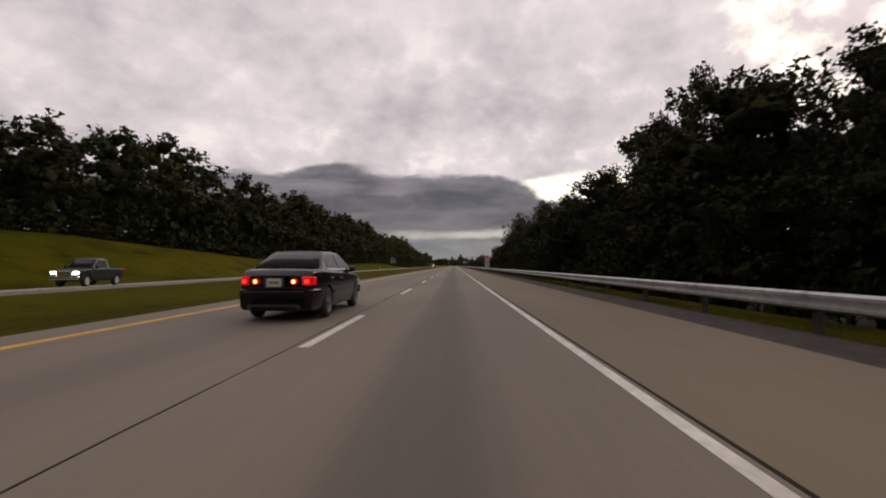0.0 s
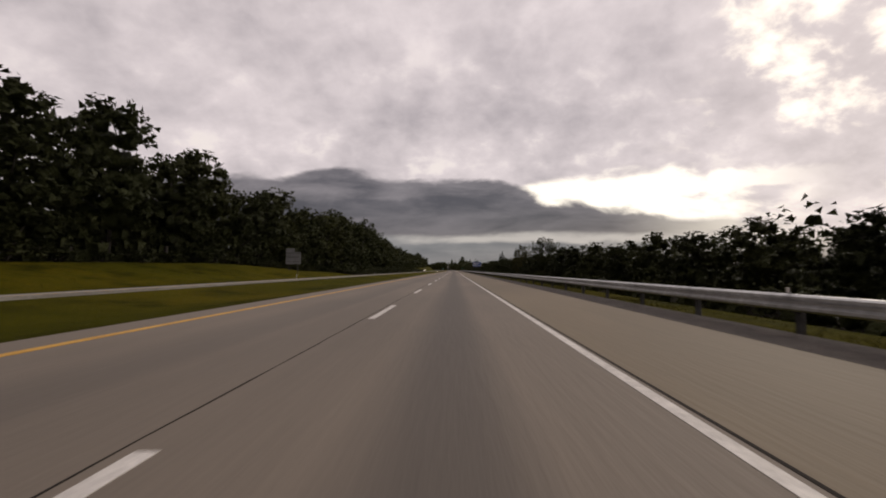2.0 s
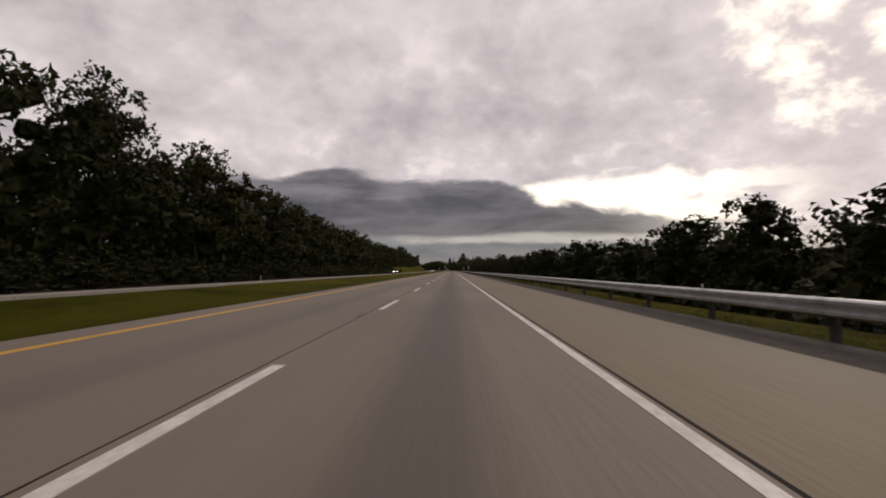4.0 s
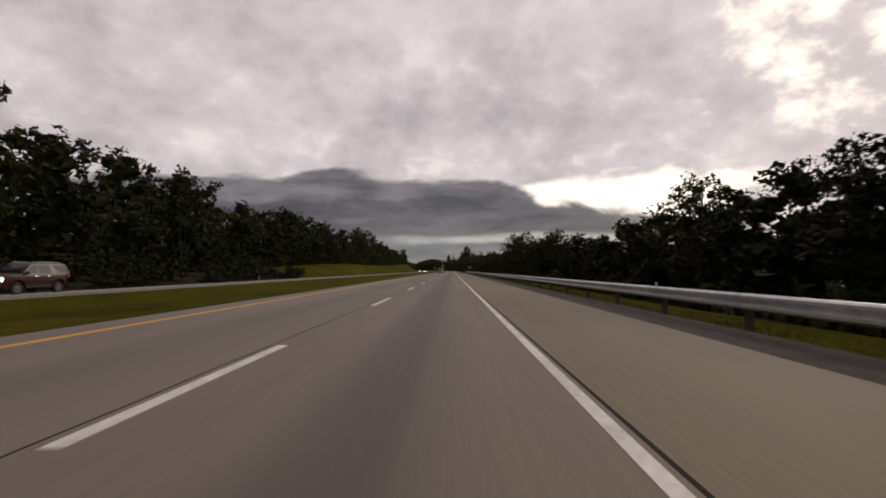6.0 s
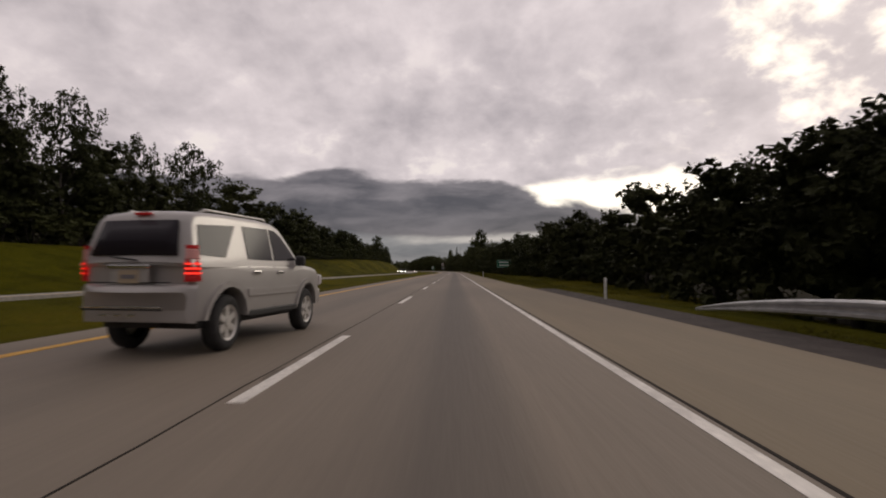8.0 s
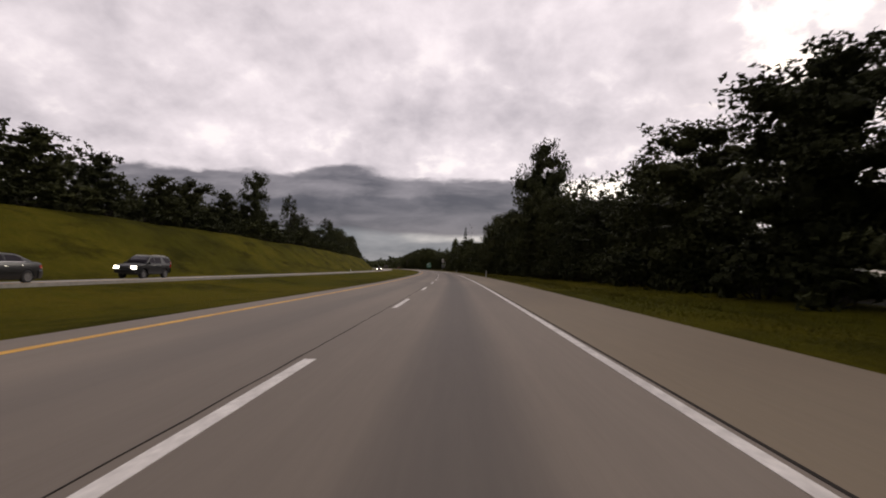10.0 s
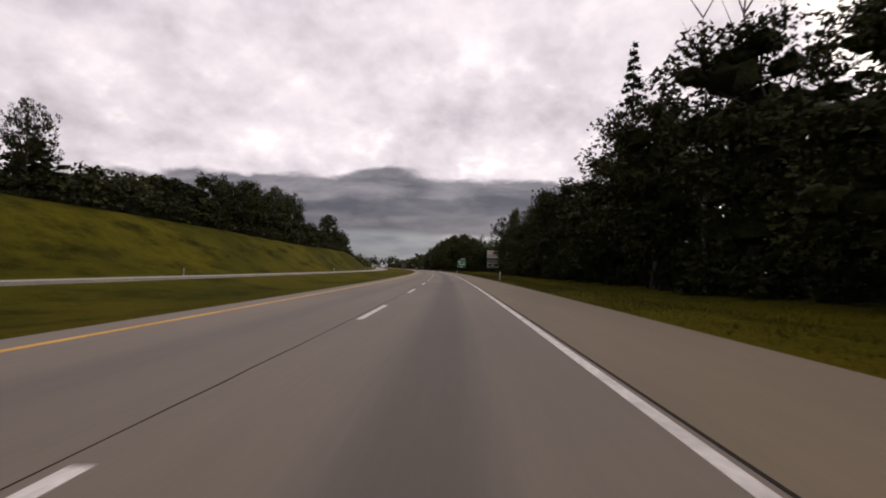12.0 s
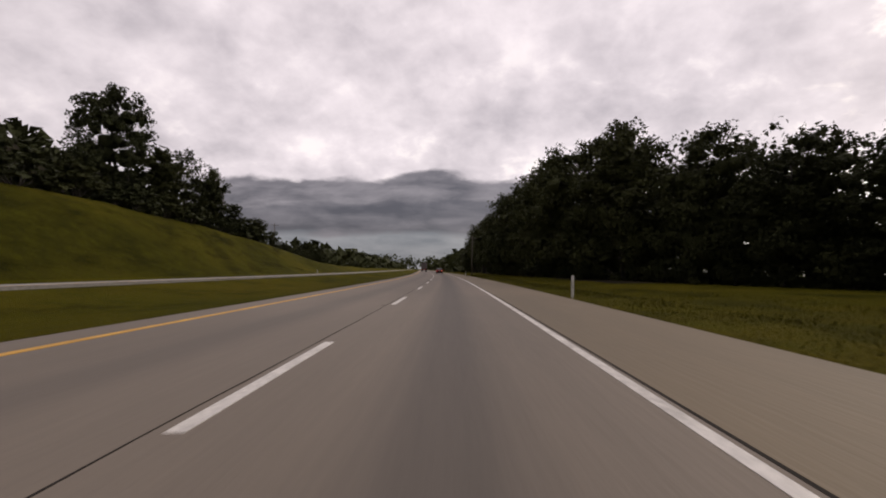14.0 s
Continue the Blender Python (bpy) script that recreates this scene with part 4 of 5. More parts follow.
# ---- vehicles ----
def car_paint(name, color, metallic=0.3, roughness=0.32):
    mat, n, l, b = material(name, roughness, metallic)
    dirt = tex_noise(n, l, 1.2, 6, 0.65)
    l.new(mix(n, l, band(n, l, dirt, 0.35, 0.9), color, tuple(0.82 * c + (0.02 if max(color) > 0.1 else 0.003) for c in color)), b.inputs["Base Color"])
    b.inputs["Coat Weight"].default_value = 0.3 if max(color) > 0.1 else 0.06
    b.inputs["Specular IOR Level"].default_value = 0.5 if max(color) > 0.1 else 0.38
    b.inputs["Coat Roughness"].default_value = 0.12
    return mat


BLACK_PAINT = car_paint("near_black_paint", (0.006, 0.005, 0.006), 0.0, 0.2)
SILVER_PAINT = car_paint("warm_silver_paint", (0.40, 0.38, 0.36), 0.35, 0.45)
DARK_PAINT = car_paint("dark_blue_grey_paint", (0.007, 0.007, 0.008), 0.0)
RED_PAINT = car_paint("dark_red_paint", (0.042, 0.005, 0.005), 0.0)
BROWN_PAINT = car_paint("brown_paint", (0.11, 0.07, 0.05), 0.3)
TRUCK_PAINT = car_paint("trailer_paint", (0.10, 0.085, 0.08), 0.1, 0.5)
TINTED = plain("tinted_glass", (0.022, 0.019, 0.023), 0.12)
TINTED.node_tree.nodes["Principled BSDF"].inputs["Specular IOR Level"].default_value = 0.07
RUBBER = worn("tyre_rubber", (0.012, 0.012, 0.012), (0.028, 0.027, 0.026), 2.0, 18.0, 0.85, 0.3)
BLACK_TRIM = plain("black_trim", (0.016, 0.016, 0.016), 0.6)
ALLOY = plain("alloy_wheel", (0.56, 0.54, 0.50), 0.4, 0.3)
DULL_ALLOY = plain("dull_alloy_wheel", (0.16, 0.155, 0.15), 0.5, 0.3)
CHROME = plain("chrome_trim", (0.62, 0.61, 0.59), 0.2, 1.0)
PLATE = plain("plate_face", (0.50, 0.46, 0.40), 0.5)
PLATE_DIM = plain("shaded_plate_face", (0.36, 0.29, 0.20), 0.5)
PLATE_BARS = plain("plate_bars", (0.16, 0.15, 0.16), 0.5)
TAIL_ON = lamp_glass("lit_tail_lamp", (0.55, 0.004, 0.003), 0.55)
TAIL_HOT = lamp_glass("bright_tail_bulb", (1.0, 0.40, 0.14), 3.2)
TAIL_BAR = lamp_glass("bright_tail_bar", (1.0, 0.035, 0.02), 1.6)
TAIL_DULL = lamp_glass("red_lens", (0.36, 0.012, 0.012), 0.12)
CLEAR_LENS = plain("clear_lens", (0.55, 0.52, 0.50), 0.15)
PINK_LENS = plain("clear_red_lens", (0.62, 0.30, 0.28), 0.15)
HEAD_ON = lamp_glass("lit_headlamp", (1.0, 0.90, 0.70), 11.0)


def curve(pts):
    """A smooth height along a car from a few points (y, z)."""
    ys, zs = [p[0] for p in pts], [p[1] for p in pts]
    return lambda y: float(np.interp(y, ys, zs))


def sill(z0, axles, r, hub):
    """The lower edge of a body, raised over its wheels."""
    def low_edge(y):
        for cy in axles:
            if abs(y - cy) < r:
                return max(z0, hub + math.sqrt(r * r - (y - cy) ** 2))
        return z0
    return low_edge


def loft(name, ys, bottom, top, width, mat, crown=0.015, round_=0.05, bow=0.0, mid=0.0):
    """A body skin: rings across the car at stations ys, up each flank and over the top, smooth but for hard corners."""
    bm = bmesh.new()
    rings = []
    levels = (0.0, 0.12, 0.28, 0.45, 0.62, 0.78, 0.90, 1.0)
    y0, y1 = min(ys), max(ys)
    for y in ys:
        zb, zt = bottom(y), top(y)
        zt = max(zt, zb + 0.012)
        rr = min(round_, 0.45 * (zt - zb))
        half = [(width(y, zb + (zt - rr - zb) * v), zb + (zt - rr - zb) * v) for v in levels]
        w = half[-1][0]
        half += [(w - 0.10 * rr, zt - 0.70 * rr), (w - 0.32 * rr, zt - 0.34 * rr), (w - 0.75 * rr, zt - 0.08 * rr)]
        half += [((w - rr) * q, zt + crown * (1 - q * q)) for q in (0.92, 0.7, 0.35)]
        ring = [(-x, z) for x, z in half] + [(0, zt + crown)] + [(x, z) for x, z in reversed(half)]
        full = max(x for x, z in ring)
        out = []
        for x, z in ring:
            q = (x / full) ** 2
            end = max(0.0, 1 - (y - y0) / 0.7) ** 2 - max(0.0, 1 - (y1 - y) / 0.7) ** 2
            out.append(bm.verts.new((x, y + bow * q * end, z)))
        rings.append(out)
    n = len(rings[0])
    for a, b in zip(rings, rings[1:]):
        for k in range(n):
            j = (k + 1) % n
            bm.faces.new((a[k], a[j], b[j], b[k]))
    bm.faces.new(list(reversed(rings[0])))
    bm.faces.new(rings[-1])
    bmesh.ops.recalc_face_normals(bm, faces=bm.faces)
    for e in bm.edges:
        if len(e.link_faces) == 2 and e.calc_face_angle(0.0) > radians(42):
            e.smooth = False
    return bm_mesh(name, bm, mat, True)


def stations(y0, y1, axles=(), r=0.4, n=44):
    ys = list(np.linspace(y0, y1, n))
    for cy in axles:
        ys += [cy + r * math.cos(a) for a in np.linspace(0.0, math.pi, 13)] + [cy - r - 0.004, cy + r + 0.004]
    return sorted(set(round(float(y), 4) for y in ys))


def side_panel(name, pts, width, side, mat, proud=0.010, thick=0.02):
    """A pane or moulding laid on a car's flank: points (y, z)."""
    n = len(pts)
    vs = [(side * (width(y, z) + proud), y, z) for y, z in pts] + [(side * (width(y, z) + proud - thick), y, z) for y, z in pts]
    fs = [tuple(range(n)), tuple(range(2 * n - 1, n - 1, -1))] + [(k, k + n, (k + 1) % n + n, (k + 1) % n) for k in range(n)]
    return mesh_of(name, vs, fs, mat)


def cross_panel(name, a, b, wa, wb, mat, proud=0.022, bend=0.03):
    """A pane across a car between two lines (y, z) of half widths wa and wb, bowed a little."""
    d = Vector((0, b[0] - a[0], b[1] - a[1]))
    nrm = Vector((1, 0, 0)).cross(d).normalized()
    if nrm.y * (a[0] + b[0]) < 0 and abs(nrm.y) > 0.25 or nrm.z < -0.3:
        nrm = -nrm
    vs, fs, n = [], [], 8
    for lay in (proud, proud - 0.03):
        for (y, z), w in ((a, wa), (b, wb)):
            for k in range(n + 1):
                q = 2 * k / n - 1
                vs.append(Vector((w * q, y, z)) + nrm * (lay + bend * (1 - q * q) * 0.5))
    m_ = n + 1
    for k in range(n):
        fs.append((k, k + 1, m_ + k + 1, m_ + k))
        fs.append((2 * m_ + k + 1, 2 * m_ + k, 3 * m_ + k, 3 * m_ + k + 1))
    for k in range(n):
        fs.append((k + 1, k, 2 * m_ + k, 2 * m_ + k + 1))
        fs.append((m_ + k, m_ + k + 1, 3 * m_ + k + 1, 3 * m_ + k))
    fs += [(0, m_, 3 * m_, 2 * m_), (n, 2 * m_ + n, 3 * m_ + n, m_ + n)]
    return mesh_of(name, vs, fs, mat, True)


def lathe(section, sides=28):
    """Round about the x axis: section of (x, radius)."""
    vs, fs, n = [], [], len(section)
    for k in range(sides):
        a = 2 * math.pi * k / sides
        vs += [(x, r * math.cos(a), r * math.sin(a)) for x, r in section]
    for k in range(sides):
        j = (k + 1) % sides
        for i in range(n - 1):
            fs.append((k * n + i, k * n + i + 1, j * n + i + 1, j * n + i))
    return vs, fs


def wheel_meshes(r, w, rim, spokes, alloy):
    vs, fs = lathe([(-w / 2, rim), (-w / 2, r - 0.05), (-w / 2 + 0.03, r - 0.01), (-w / 4, r), (w / 4, r), (w / 2 - 0.03, r - 0.01), (w / 2, r - 0.05), (w / 2, rim), (w / 2 - 0.03, rim - 0.01)])
    tyre = mesh_of("tyre", vs, fs, RUBBER, True)
    bm = bmesh.new()
    v2, f2 = lathe([(w / 2 - 0.10, 0.001), (w / 2 - 0.10, rim - 0.03), (w / 2 - 0.02, rim - 0.025), (w / 2 + 0.004, rim), (w / 2 - 0.04, rim + 0.004)])
    made = [bm.verts.new(v) for v in v2]
    for f in f2:
        try:
            bm.faces.new([made[i] for i in f])
        except ValueError:
            pass
    for k in range(spokes):
        a = 2 * math.pi * k / spokes
        bmesh.ops.create_cube(bm, size=1, matrix=Matrix.Rotation(a, 4, "X") @ Matrix.Translation((w / 2 - 0.045, 0, rim * 0.55)) @ Matrix.Diagonal((0.05, 0.085, rim * 0.82, 1)))
    bmesh.ops.create_cone(bm, cap_ends=True, segments=14, radius1=0.075, radius2=0.06, depth=0.09, matrix=Matrix.Translation((w / 2 - 0.04, 0, 0)) @ Matrix.Rotation(math.pi / 2, 4, "Y"))
    return tyre, bm_mesh("rim", bm, alloy)


def put_wheels(car, axles, track, r, w, rim, spokes, alloy=ALLOY):
    tyre, disc = wheel_meshes(r, w, rim, spokes, alloy)
    for y in axles:
        for side in (-1, 1):
            hub = part("wheel", tyre, car, at=pose(side * (track - w / 2), y, r, 0, 0, 0 if side > 0 else 180))
            part("rim", disc, hub, "bright alloy rim" if alloy is ALLOY else "dull grey alloy rim")


def block(name, size, at, mat, parent, label="", bevel=0.02):
    return part(name, bm_mesh(name, box(*size, bevel), mat), parent, label, Matrix.Translation(at))


def corner_lamp(name, plan0, plan1, z0, z1, v0, v1, side, mat, parent, label=""):
    """A slice, from share v0 to v1 of its height, of a lamp that wraps a car's rear corner: outlines (x, y) at foot and top."""
    rings = []
    for v in (v0, v0 + 0.12 * (v1 - v0), v1 - 0.12 * (v1 - v0), v1):
        inset = 0.985 if v in (v0, v1) else 1.0
        rings.append([(side * (a[0] + (b[0] - a[0]) * v) * inset, (a[1] + (b[1] - a[1]) * v) * (inset * 0.25 + 0.75), z0 + (z1 - z0) * v) for a, b in zip(plan0, plan1)])
    n = len(plan0)
    vs = [p for r in rings for p in r]
    fs = [tuple(range(n)), tuple(range(4 * n - 1, 3 * n - 1, -1))]
    for k in range(3):
        fs += [(k * n + i, k * n + (i + 1) % n, (k + 1) * n + (i + 1) % n, (k + 1) * n + i) for i in range(n)]
    return part(name, mesh_of(name, vs, fs, mat), parent, label)


def saloon(name, paint, label, lit="rear"):
    car = tagged(new(name), label, "car")

    def low(y, z):
        return 0.90 * (1 - 0.13 * (abs(y) / 2.4) ** 4) * (1 - 0.07 * ((z - 0.62) / 0.45) ** 2)

    def cab(y, z):
        return 0.845 - 0.25 * max(0.0, z - 0.98) / 0.46 - 0.02 * (y / 1.8) ** 2
    deck = curve([(-2.42, 0.90), (-2.38, 0.97), (-2.30, 1.005), (-2.1, 1.03), (-1.68, 1.055), (-0.4, 1.0), (0.95, 0.965), (1.55, 0.93), (2.05, 0.84), (2.30, 0.74), (2.42, 0.62)])
    hub = (1.42, -1.38)
    part("body", loft("body", stations(-2.42, 2.42, hub, 0.37), sill(0.23, hub, 0.37, 0.325), deck, low, paint, 0.02, 0.07, 0.17), car, "glossy dark body" if paint is BLACK_PAINT else "")
    top = curve([(-1.74, 1.03), (-1.08, 1.365), (-0.85, 1.415), (-0.5, 1.438), (0.0, 1.445), (0.28, 1.43), (0.5, 1.385), (1.22, 0.96)])
    part("cabin", loft("cabin", stations(-1.74, 1.22, n=40), lambda y: 0.94, top, cab, paint, 0.02, 0.07), car)
    part("rear_window", cross_panel("rear_window", (-1.69, 1.058), (-0.92, 1.408), 0.735, 0.56, TINTED), car, "dark tinted rear window")
    part("windscreen", cross_panel("windscreen", (1.12, 1.03), (0.55, 1.365), 0.72, 0.58, TINTED), car)
    for side in (-1, 1):
        part("side_window", side_panel("side_window", [(-0.30, 1.06), (-0.30, 1.36), (-0.85, 1.345), (-1.12, 1.24), (-1.20, 1.07)], cab, side, TINTED), car)
        part("side_window", side_panel("side_window", [(0.86, 1.05), (0.52, 1.325), (0.35, 1.36), (-0.22, 1.365), (-0.22, 1.06)], cab, side, TINTED), car)
        part("belt_trim", side_panel("belt_trim", [(0.95, 1.03), (-1.3, 1.055), (-1.3, 1.035), (0.95, 1.01)], cab, side, CHROME, 0.014), car)
        part("side_moulding", side_panel("side_moulding", [(0.98, 0.50), (-0.98, 0.52), (-0.98, 0.57), (0.98, 0.55)], low, side, paint, 0.022), car)
        block("door_handle", (0.03, 0.2, 0.03), (side * 0.888, 0.02 - 0.25, 0.83), CHROME, car, "", 0.008)
        block("door_handle", (0.03, 0.2, 0.03), (side * 0.884, -1.05, 0.85), CHROME, car, "", 0.008)
        block("mirror", (0.18, 0.12, 0.13), (side * 0.93, 0.80, 1.03), paint, car, "", 0.04)
        tail = TAIL_ON if lit == "rear" else TAIL_DULL
        plan0 = [(0.60, -2.357), (0.68, -2.330), (0.755, -2.287), (0.803, -2.215), (0.820, -2.13), (0.60, -2.13)]
        plan1 = [(0.57, -2.352), (0.66, -2.326), (0.735, -2.283), (0.787, -2.210), (0.810, -2.09), (0.57, -2.09)]
        lamp = corner_lamp("tail_lamp", plan0, plan1, 0.725, 0.90, 0.0, 1.0, side, tail, car, "lit red tail lamp" if lit == "rear" else "red tail lamp")
        block("tail_bulb", (0.085, 0.03, 0.07), (side * 0.67, -2.335, 0.80), TAIL_BAR if lit == "rear" else TAIL_DULL, lamp, "", 0.02)
        vs, fs = lathe([(0, 0.001), (0.0, 0.046), (-0.012, 0.060), (-0.08, 0.063)], 20)
        ring = part("brake_lamp", mesh_of("brake_lamp", vs, fs, tail, True), car, "round bright lamp", pose(side * 0.41, -2.405, 0.80, 0, 0, -90))
        vs, fs = lathe([(0.012, 0.001), (0.01, 0.030), (0.0, 0.042), (-0.02, 0.043)], 16)
        part("bulb", mesh_of("bulb", vs, fs, TAIL_HOT if lit == "rear" else TAIL_DULL, True), ring)
        block("headlamp", (0.42, 0.12, 0.13), (side * 0.60, 2.325, 0.68), HEAD_ON if lit == "front" else CLEAR_LENS, car, "", 0.04)
    block("plate", (0.32, 0.015, 0.16), (0, -2.422, 0.78), PLATE, car, "pale licence plate", 0.006)
    block("plate_lettering", (0.22, 0.008, 0.05), (0, -2.431, 0.78), PLATE_BARS, car, "", 0.002)
    part("rear_bumper", loft("rear_bumper", stations(-2.47, -1.80, n=12), curve([(-2.47, 0.33), (-2.40, 0.27), (-1.8, 0.25)]), curve([(-2.47, 0.625), (-2.43, 0.655), (-1.8, 0.66)]), lambda y, z: low(y, z) + 0.022, paint, 0.0, 0.05, 0.17), car)
    block("bumper_strip", (1.30, 0.03, 0.028), (0, -2.462, 0.60), BLACK_TRIM, car, "", 0.008)
    block("lower_trim", (1.10, 0.06, 0.05), (0, -2.425, 0.325), BLACK_TRIM, car, "", 0.02)
    block("boot_seam", (1.24, 0.02, 0.012), (0, -2.405, 0.675), BLACK_TRIM, car, "", 0.003)
    block("plate_recess", (0.44, 0.02, 0.20), (0, -2.408, 0.785), BLACK_TRIM, car, "", 0.008)
    block("front_bumper", (1.64, 0.12, 0.22), (0, 2.37, 0.46), paint, car, "", 0.05)
    block("underbody", (1.5, 3.9, 0.18), (0, 0, 0.27), BLACK_TRIM, car, "", 0.03)
    for side in (-1, 1):
        block("exhaust", (0.09, 0.16, 0.07), (side * 0.52, -2.38, 0.29), BLACK_TRIM, car, "", 0.02)
    put_wheels(car, (1.42, -1.38), 0.89, 0.325, 0.21, 0.205, 7, DULL_ALLOY)
    return car


def suv(name, paint, label, lit="rear"):
    car = tagged(new(name), label, "suv")

    def low(y, z):
        return 0.925 * (1 - 0.15 * (abs(y) / 2.4) ** 4) * (1 - 0.05 * ((z - 0.80) / 0.45) ** 2)

    def cab(y, z):
        return 0.90 - 0.19 * max(0.0, z - 1.12) / 0.70 - 0.015 * (y / 2) ** 2
    deck = curve([(-2.34, 1.12), (-2.30, 1.15), (-0.5, 1.16), (1.15, 1.15), (1.6, 1.13), (2.05, 1.08), (2.25, 1.01), (2.36, 0.92)])
    hub = (1.395, -1.395)
    part("body", loft("body", stations(-2.34, 2.36, hub, 0.485), sill(0.44, hub, 0.485, 0.37), deck, low, paint, 0.02, 0.06, 0.16), car, "glossy silver body" if paint is SILVER_PAINT else "")
    top = curve([(-2.31, 1.14), (-2.12, 1.70), (-2.04, 1.765), (-1.9, 1.795), (-1.4, 1.82), (-0.3, 1.835), (0.22, 1.81), (0.45, 1.75), (1.22, 1.13)])
    part("cabin", loft("cabin", stations(-2.31, 1.22, n=64), lambda y: 1.10, top, cab, paint, 0.025, 0.08, 0.08), car)
    part("rear_window", cross_panel("rear_window", (-2.276, 1.24), (-2.130, 1.67), 0.665, 0.575, TINTED, 0.022, 0.02), car, "dark tinted rear window")
    part("windscreen", cross_panel("windscreen", (1.10, 1.23), (0.52, 1.695), 0.76, 0.66, TINTED), car)
    for side in (-1, 1):
        part("quarter_window", side_panel("quarter_window", [(-2.08, 1.25), (-1.98, 1.63), (-1.05, 1.68), (-1.45, 1.23)], cab, side, TINTED), car, "dark tinted quarter window")
        part("side_window", side_panel("side_window", [(-0.83, 1.22), (-0.83, 1.69), (-0.02, 1.705), (-0.02, 1.21)], cab, side, TINTED), car)
        part("side_window", side_panel("side_window", [(0.05, 1.21), (0.05, 1.705), (0.25, 1.69), (0.46, 1.60), (0.92, 1.23)], cab, side, TINTED), car)
        part("side_moulding", side_panel("side_moulding", [(0.90, 0.70), (0.90, 0.80), (-0.90, 0.80), (-0.90, 0.70)], low, side, paint, 0.028, 0.05), car)
        for cy in (1.395, -1.395):
            pts = [(cy + 0.560 * math.cos(a), 0.36 + 0.560 * math.sin(a)) for a in np.linspace(0.15, math.pi - 0.15, 12)] + [(cy + 0.485 * math.cos(a), 0.36 + 0.485 * math.sin(a)) for a in np.linspace(math.pi - 0.15, 0.15, 12)]
            part("arch_flare", side_panel("arch_flare", pts, low, side, paint, 0.035, 0.08), car)
        part("running_board", bm_mesh("running_board", box(0.16, 1.75, 0.09, 0.02), BLACK_TRIM), car, "", Matrix.Translation((side * 0.86, 0, 0.45)))
        for y in (-0.68, 0.16):
            part("door_seam", side_panel("door_seam", [(y - 0.16, 0.50), (y - 0.16, 1.12), (y - 0.148, 1.12), (y - 0.148, 0.50)], low, side, BLACK_TRIM, 0.004, 0.01), car)
        block("door_handle", (0.035, 0.22, 0.045), (side * 0.925, 0.20, 1.03), CHROME, car, "", 0.012)
        block("door_handle", (0.035, 0.22, 0.045), (side * 0.925, -0.62, 1.03), CHROME, car, "", 0.012)
        block("mirror", (0.19, 0.11, 0.17), (side * 0.99, 0.88, 1.22), BLACK_TRIM, car, "black wing mirror", 0.045)
        part("roof_rail", mesh_of("roof_rail", *tube([(side * 0.60, -1.75, 1.80), (side * 0.62, -1.6, 1.85), (side * 0.62, 0.1, 1.865), (side * 0.60, 0.2, 1.80)], (0.018,) * 4, 6), ALLOY, True), car)
        plan0 = [(0.785, -2.288), (0.83, -2.262), (0.880, -2.21), (0.906, -2.15), (0.912, -2.08), (0.785, -2.08)]
        plan1 = [(0.785, -2.262), (0.815, -2.250), (0.850, -2.21), (0.868, -2.16), (0.874, -2.11), (0.785, -2.11)]
        lamp = corner_lamp("tail_lamp", plan0, plan1, 0.925, 1.365, 0.0, 0.60, side, TAIL_DULL, car, "lit red tail lamp" if lit == "rear" else "red tail lamp")
        corner_lamp("clear_lens", plan0, plan1, 0.925, 1.365, 0.60, 0.90, side, PINK_LENS, lamp, "clear upper lens")
        corner_lamp("lamp_top", plan0, plan1, 0.925, 1.365, 0.90, 1.0, side, TAIL_DULL, lamp)
        for v in (0.20, 0.33, 0.46):
            grow = [(x + 0.006, y - 0.006) for x, y in plan0], [(x + 0.006, y - 0.006) for x, y in plan1]
            corner_lamp("bulb_row", *grow, 0.925, 1.365, v, v + 0.05, side, TAIL_BAR if lit == "rear" else TAIL_DULL, lamp)
        block("headlamp", (0.36, 0.16, 0.2), (side * 0.66, 2.27, 0.88), HEAD_ON if lit == "front" else CLEAR_LENS, car, "", 0.05)
    block("high_brake_lamp", (0.26, 0.05, 0.035), (0, -2.11, 1.765), TAIL_DULL, car, "red high brake lamp", 0.01)
    part("rear_bumper", loft("rear_bumper", stations(-2.48, -1.90, n=14), curve([(-2.48, 0.57), (-2.44, 0.50), (-2.34, 0.43), (-1.9, 0.42)]), curve([(-2.48, 0.80), (-2.45, 0.855), (-2.32, 0.895), (-1.9, 0.90)]), lambda y, z: low(y, z) + 0.03, paint, 0.0, 0.06, 0.25), car)
    block("bumper_gap", (1.22, 0.02, 0.022), (0, -2.470, 0.600), BLACK_TRIM, car, "", 0.006)
    block("bumper_step", (1.22, 0.03, 0.020), (0, -2.474, 0.628), CHROME, car, "", 0.006)
    for x in (-0.3, -0.1, 0.12):
        block("bumper_vent", (0.12, 0.02, 0.025), (x, -2.435, 0.53), CHROME, car, "", 0.006)
    block("tailgate_seam", (1.26, 0.02, 0.014), (0, -2.343, 0.915), BLACK_TRIM, car, "", 0.004)
    block("tailgate_recess", (0.60, 0.03, 0.20), (0, -2.338, 1.005), paint, car, "", 0.012)
    block("plate", (0.32, 0.015, 0.16), (0, -2.358, 0.985), PLATE_DIM, car, "pale licence plate", 0.006)
    block("plate_lettering", (0.22, 0.008, 0.05), (0, -2.367, 0.985), PLATE_BARS, car, "", 0.002)
    block("tailgate_trim", (0.66, 0.05, 0.05), (0, -2.350, 1.105), CHROME, car, "", 0.015)
    part("wiper", mesh_of("wiper", *tube([(0.1, -2.335, 1.18), (-0.35, -2.315, 1.23)], (0.012, 0.008), 5), BLACK_TRIM), car)
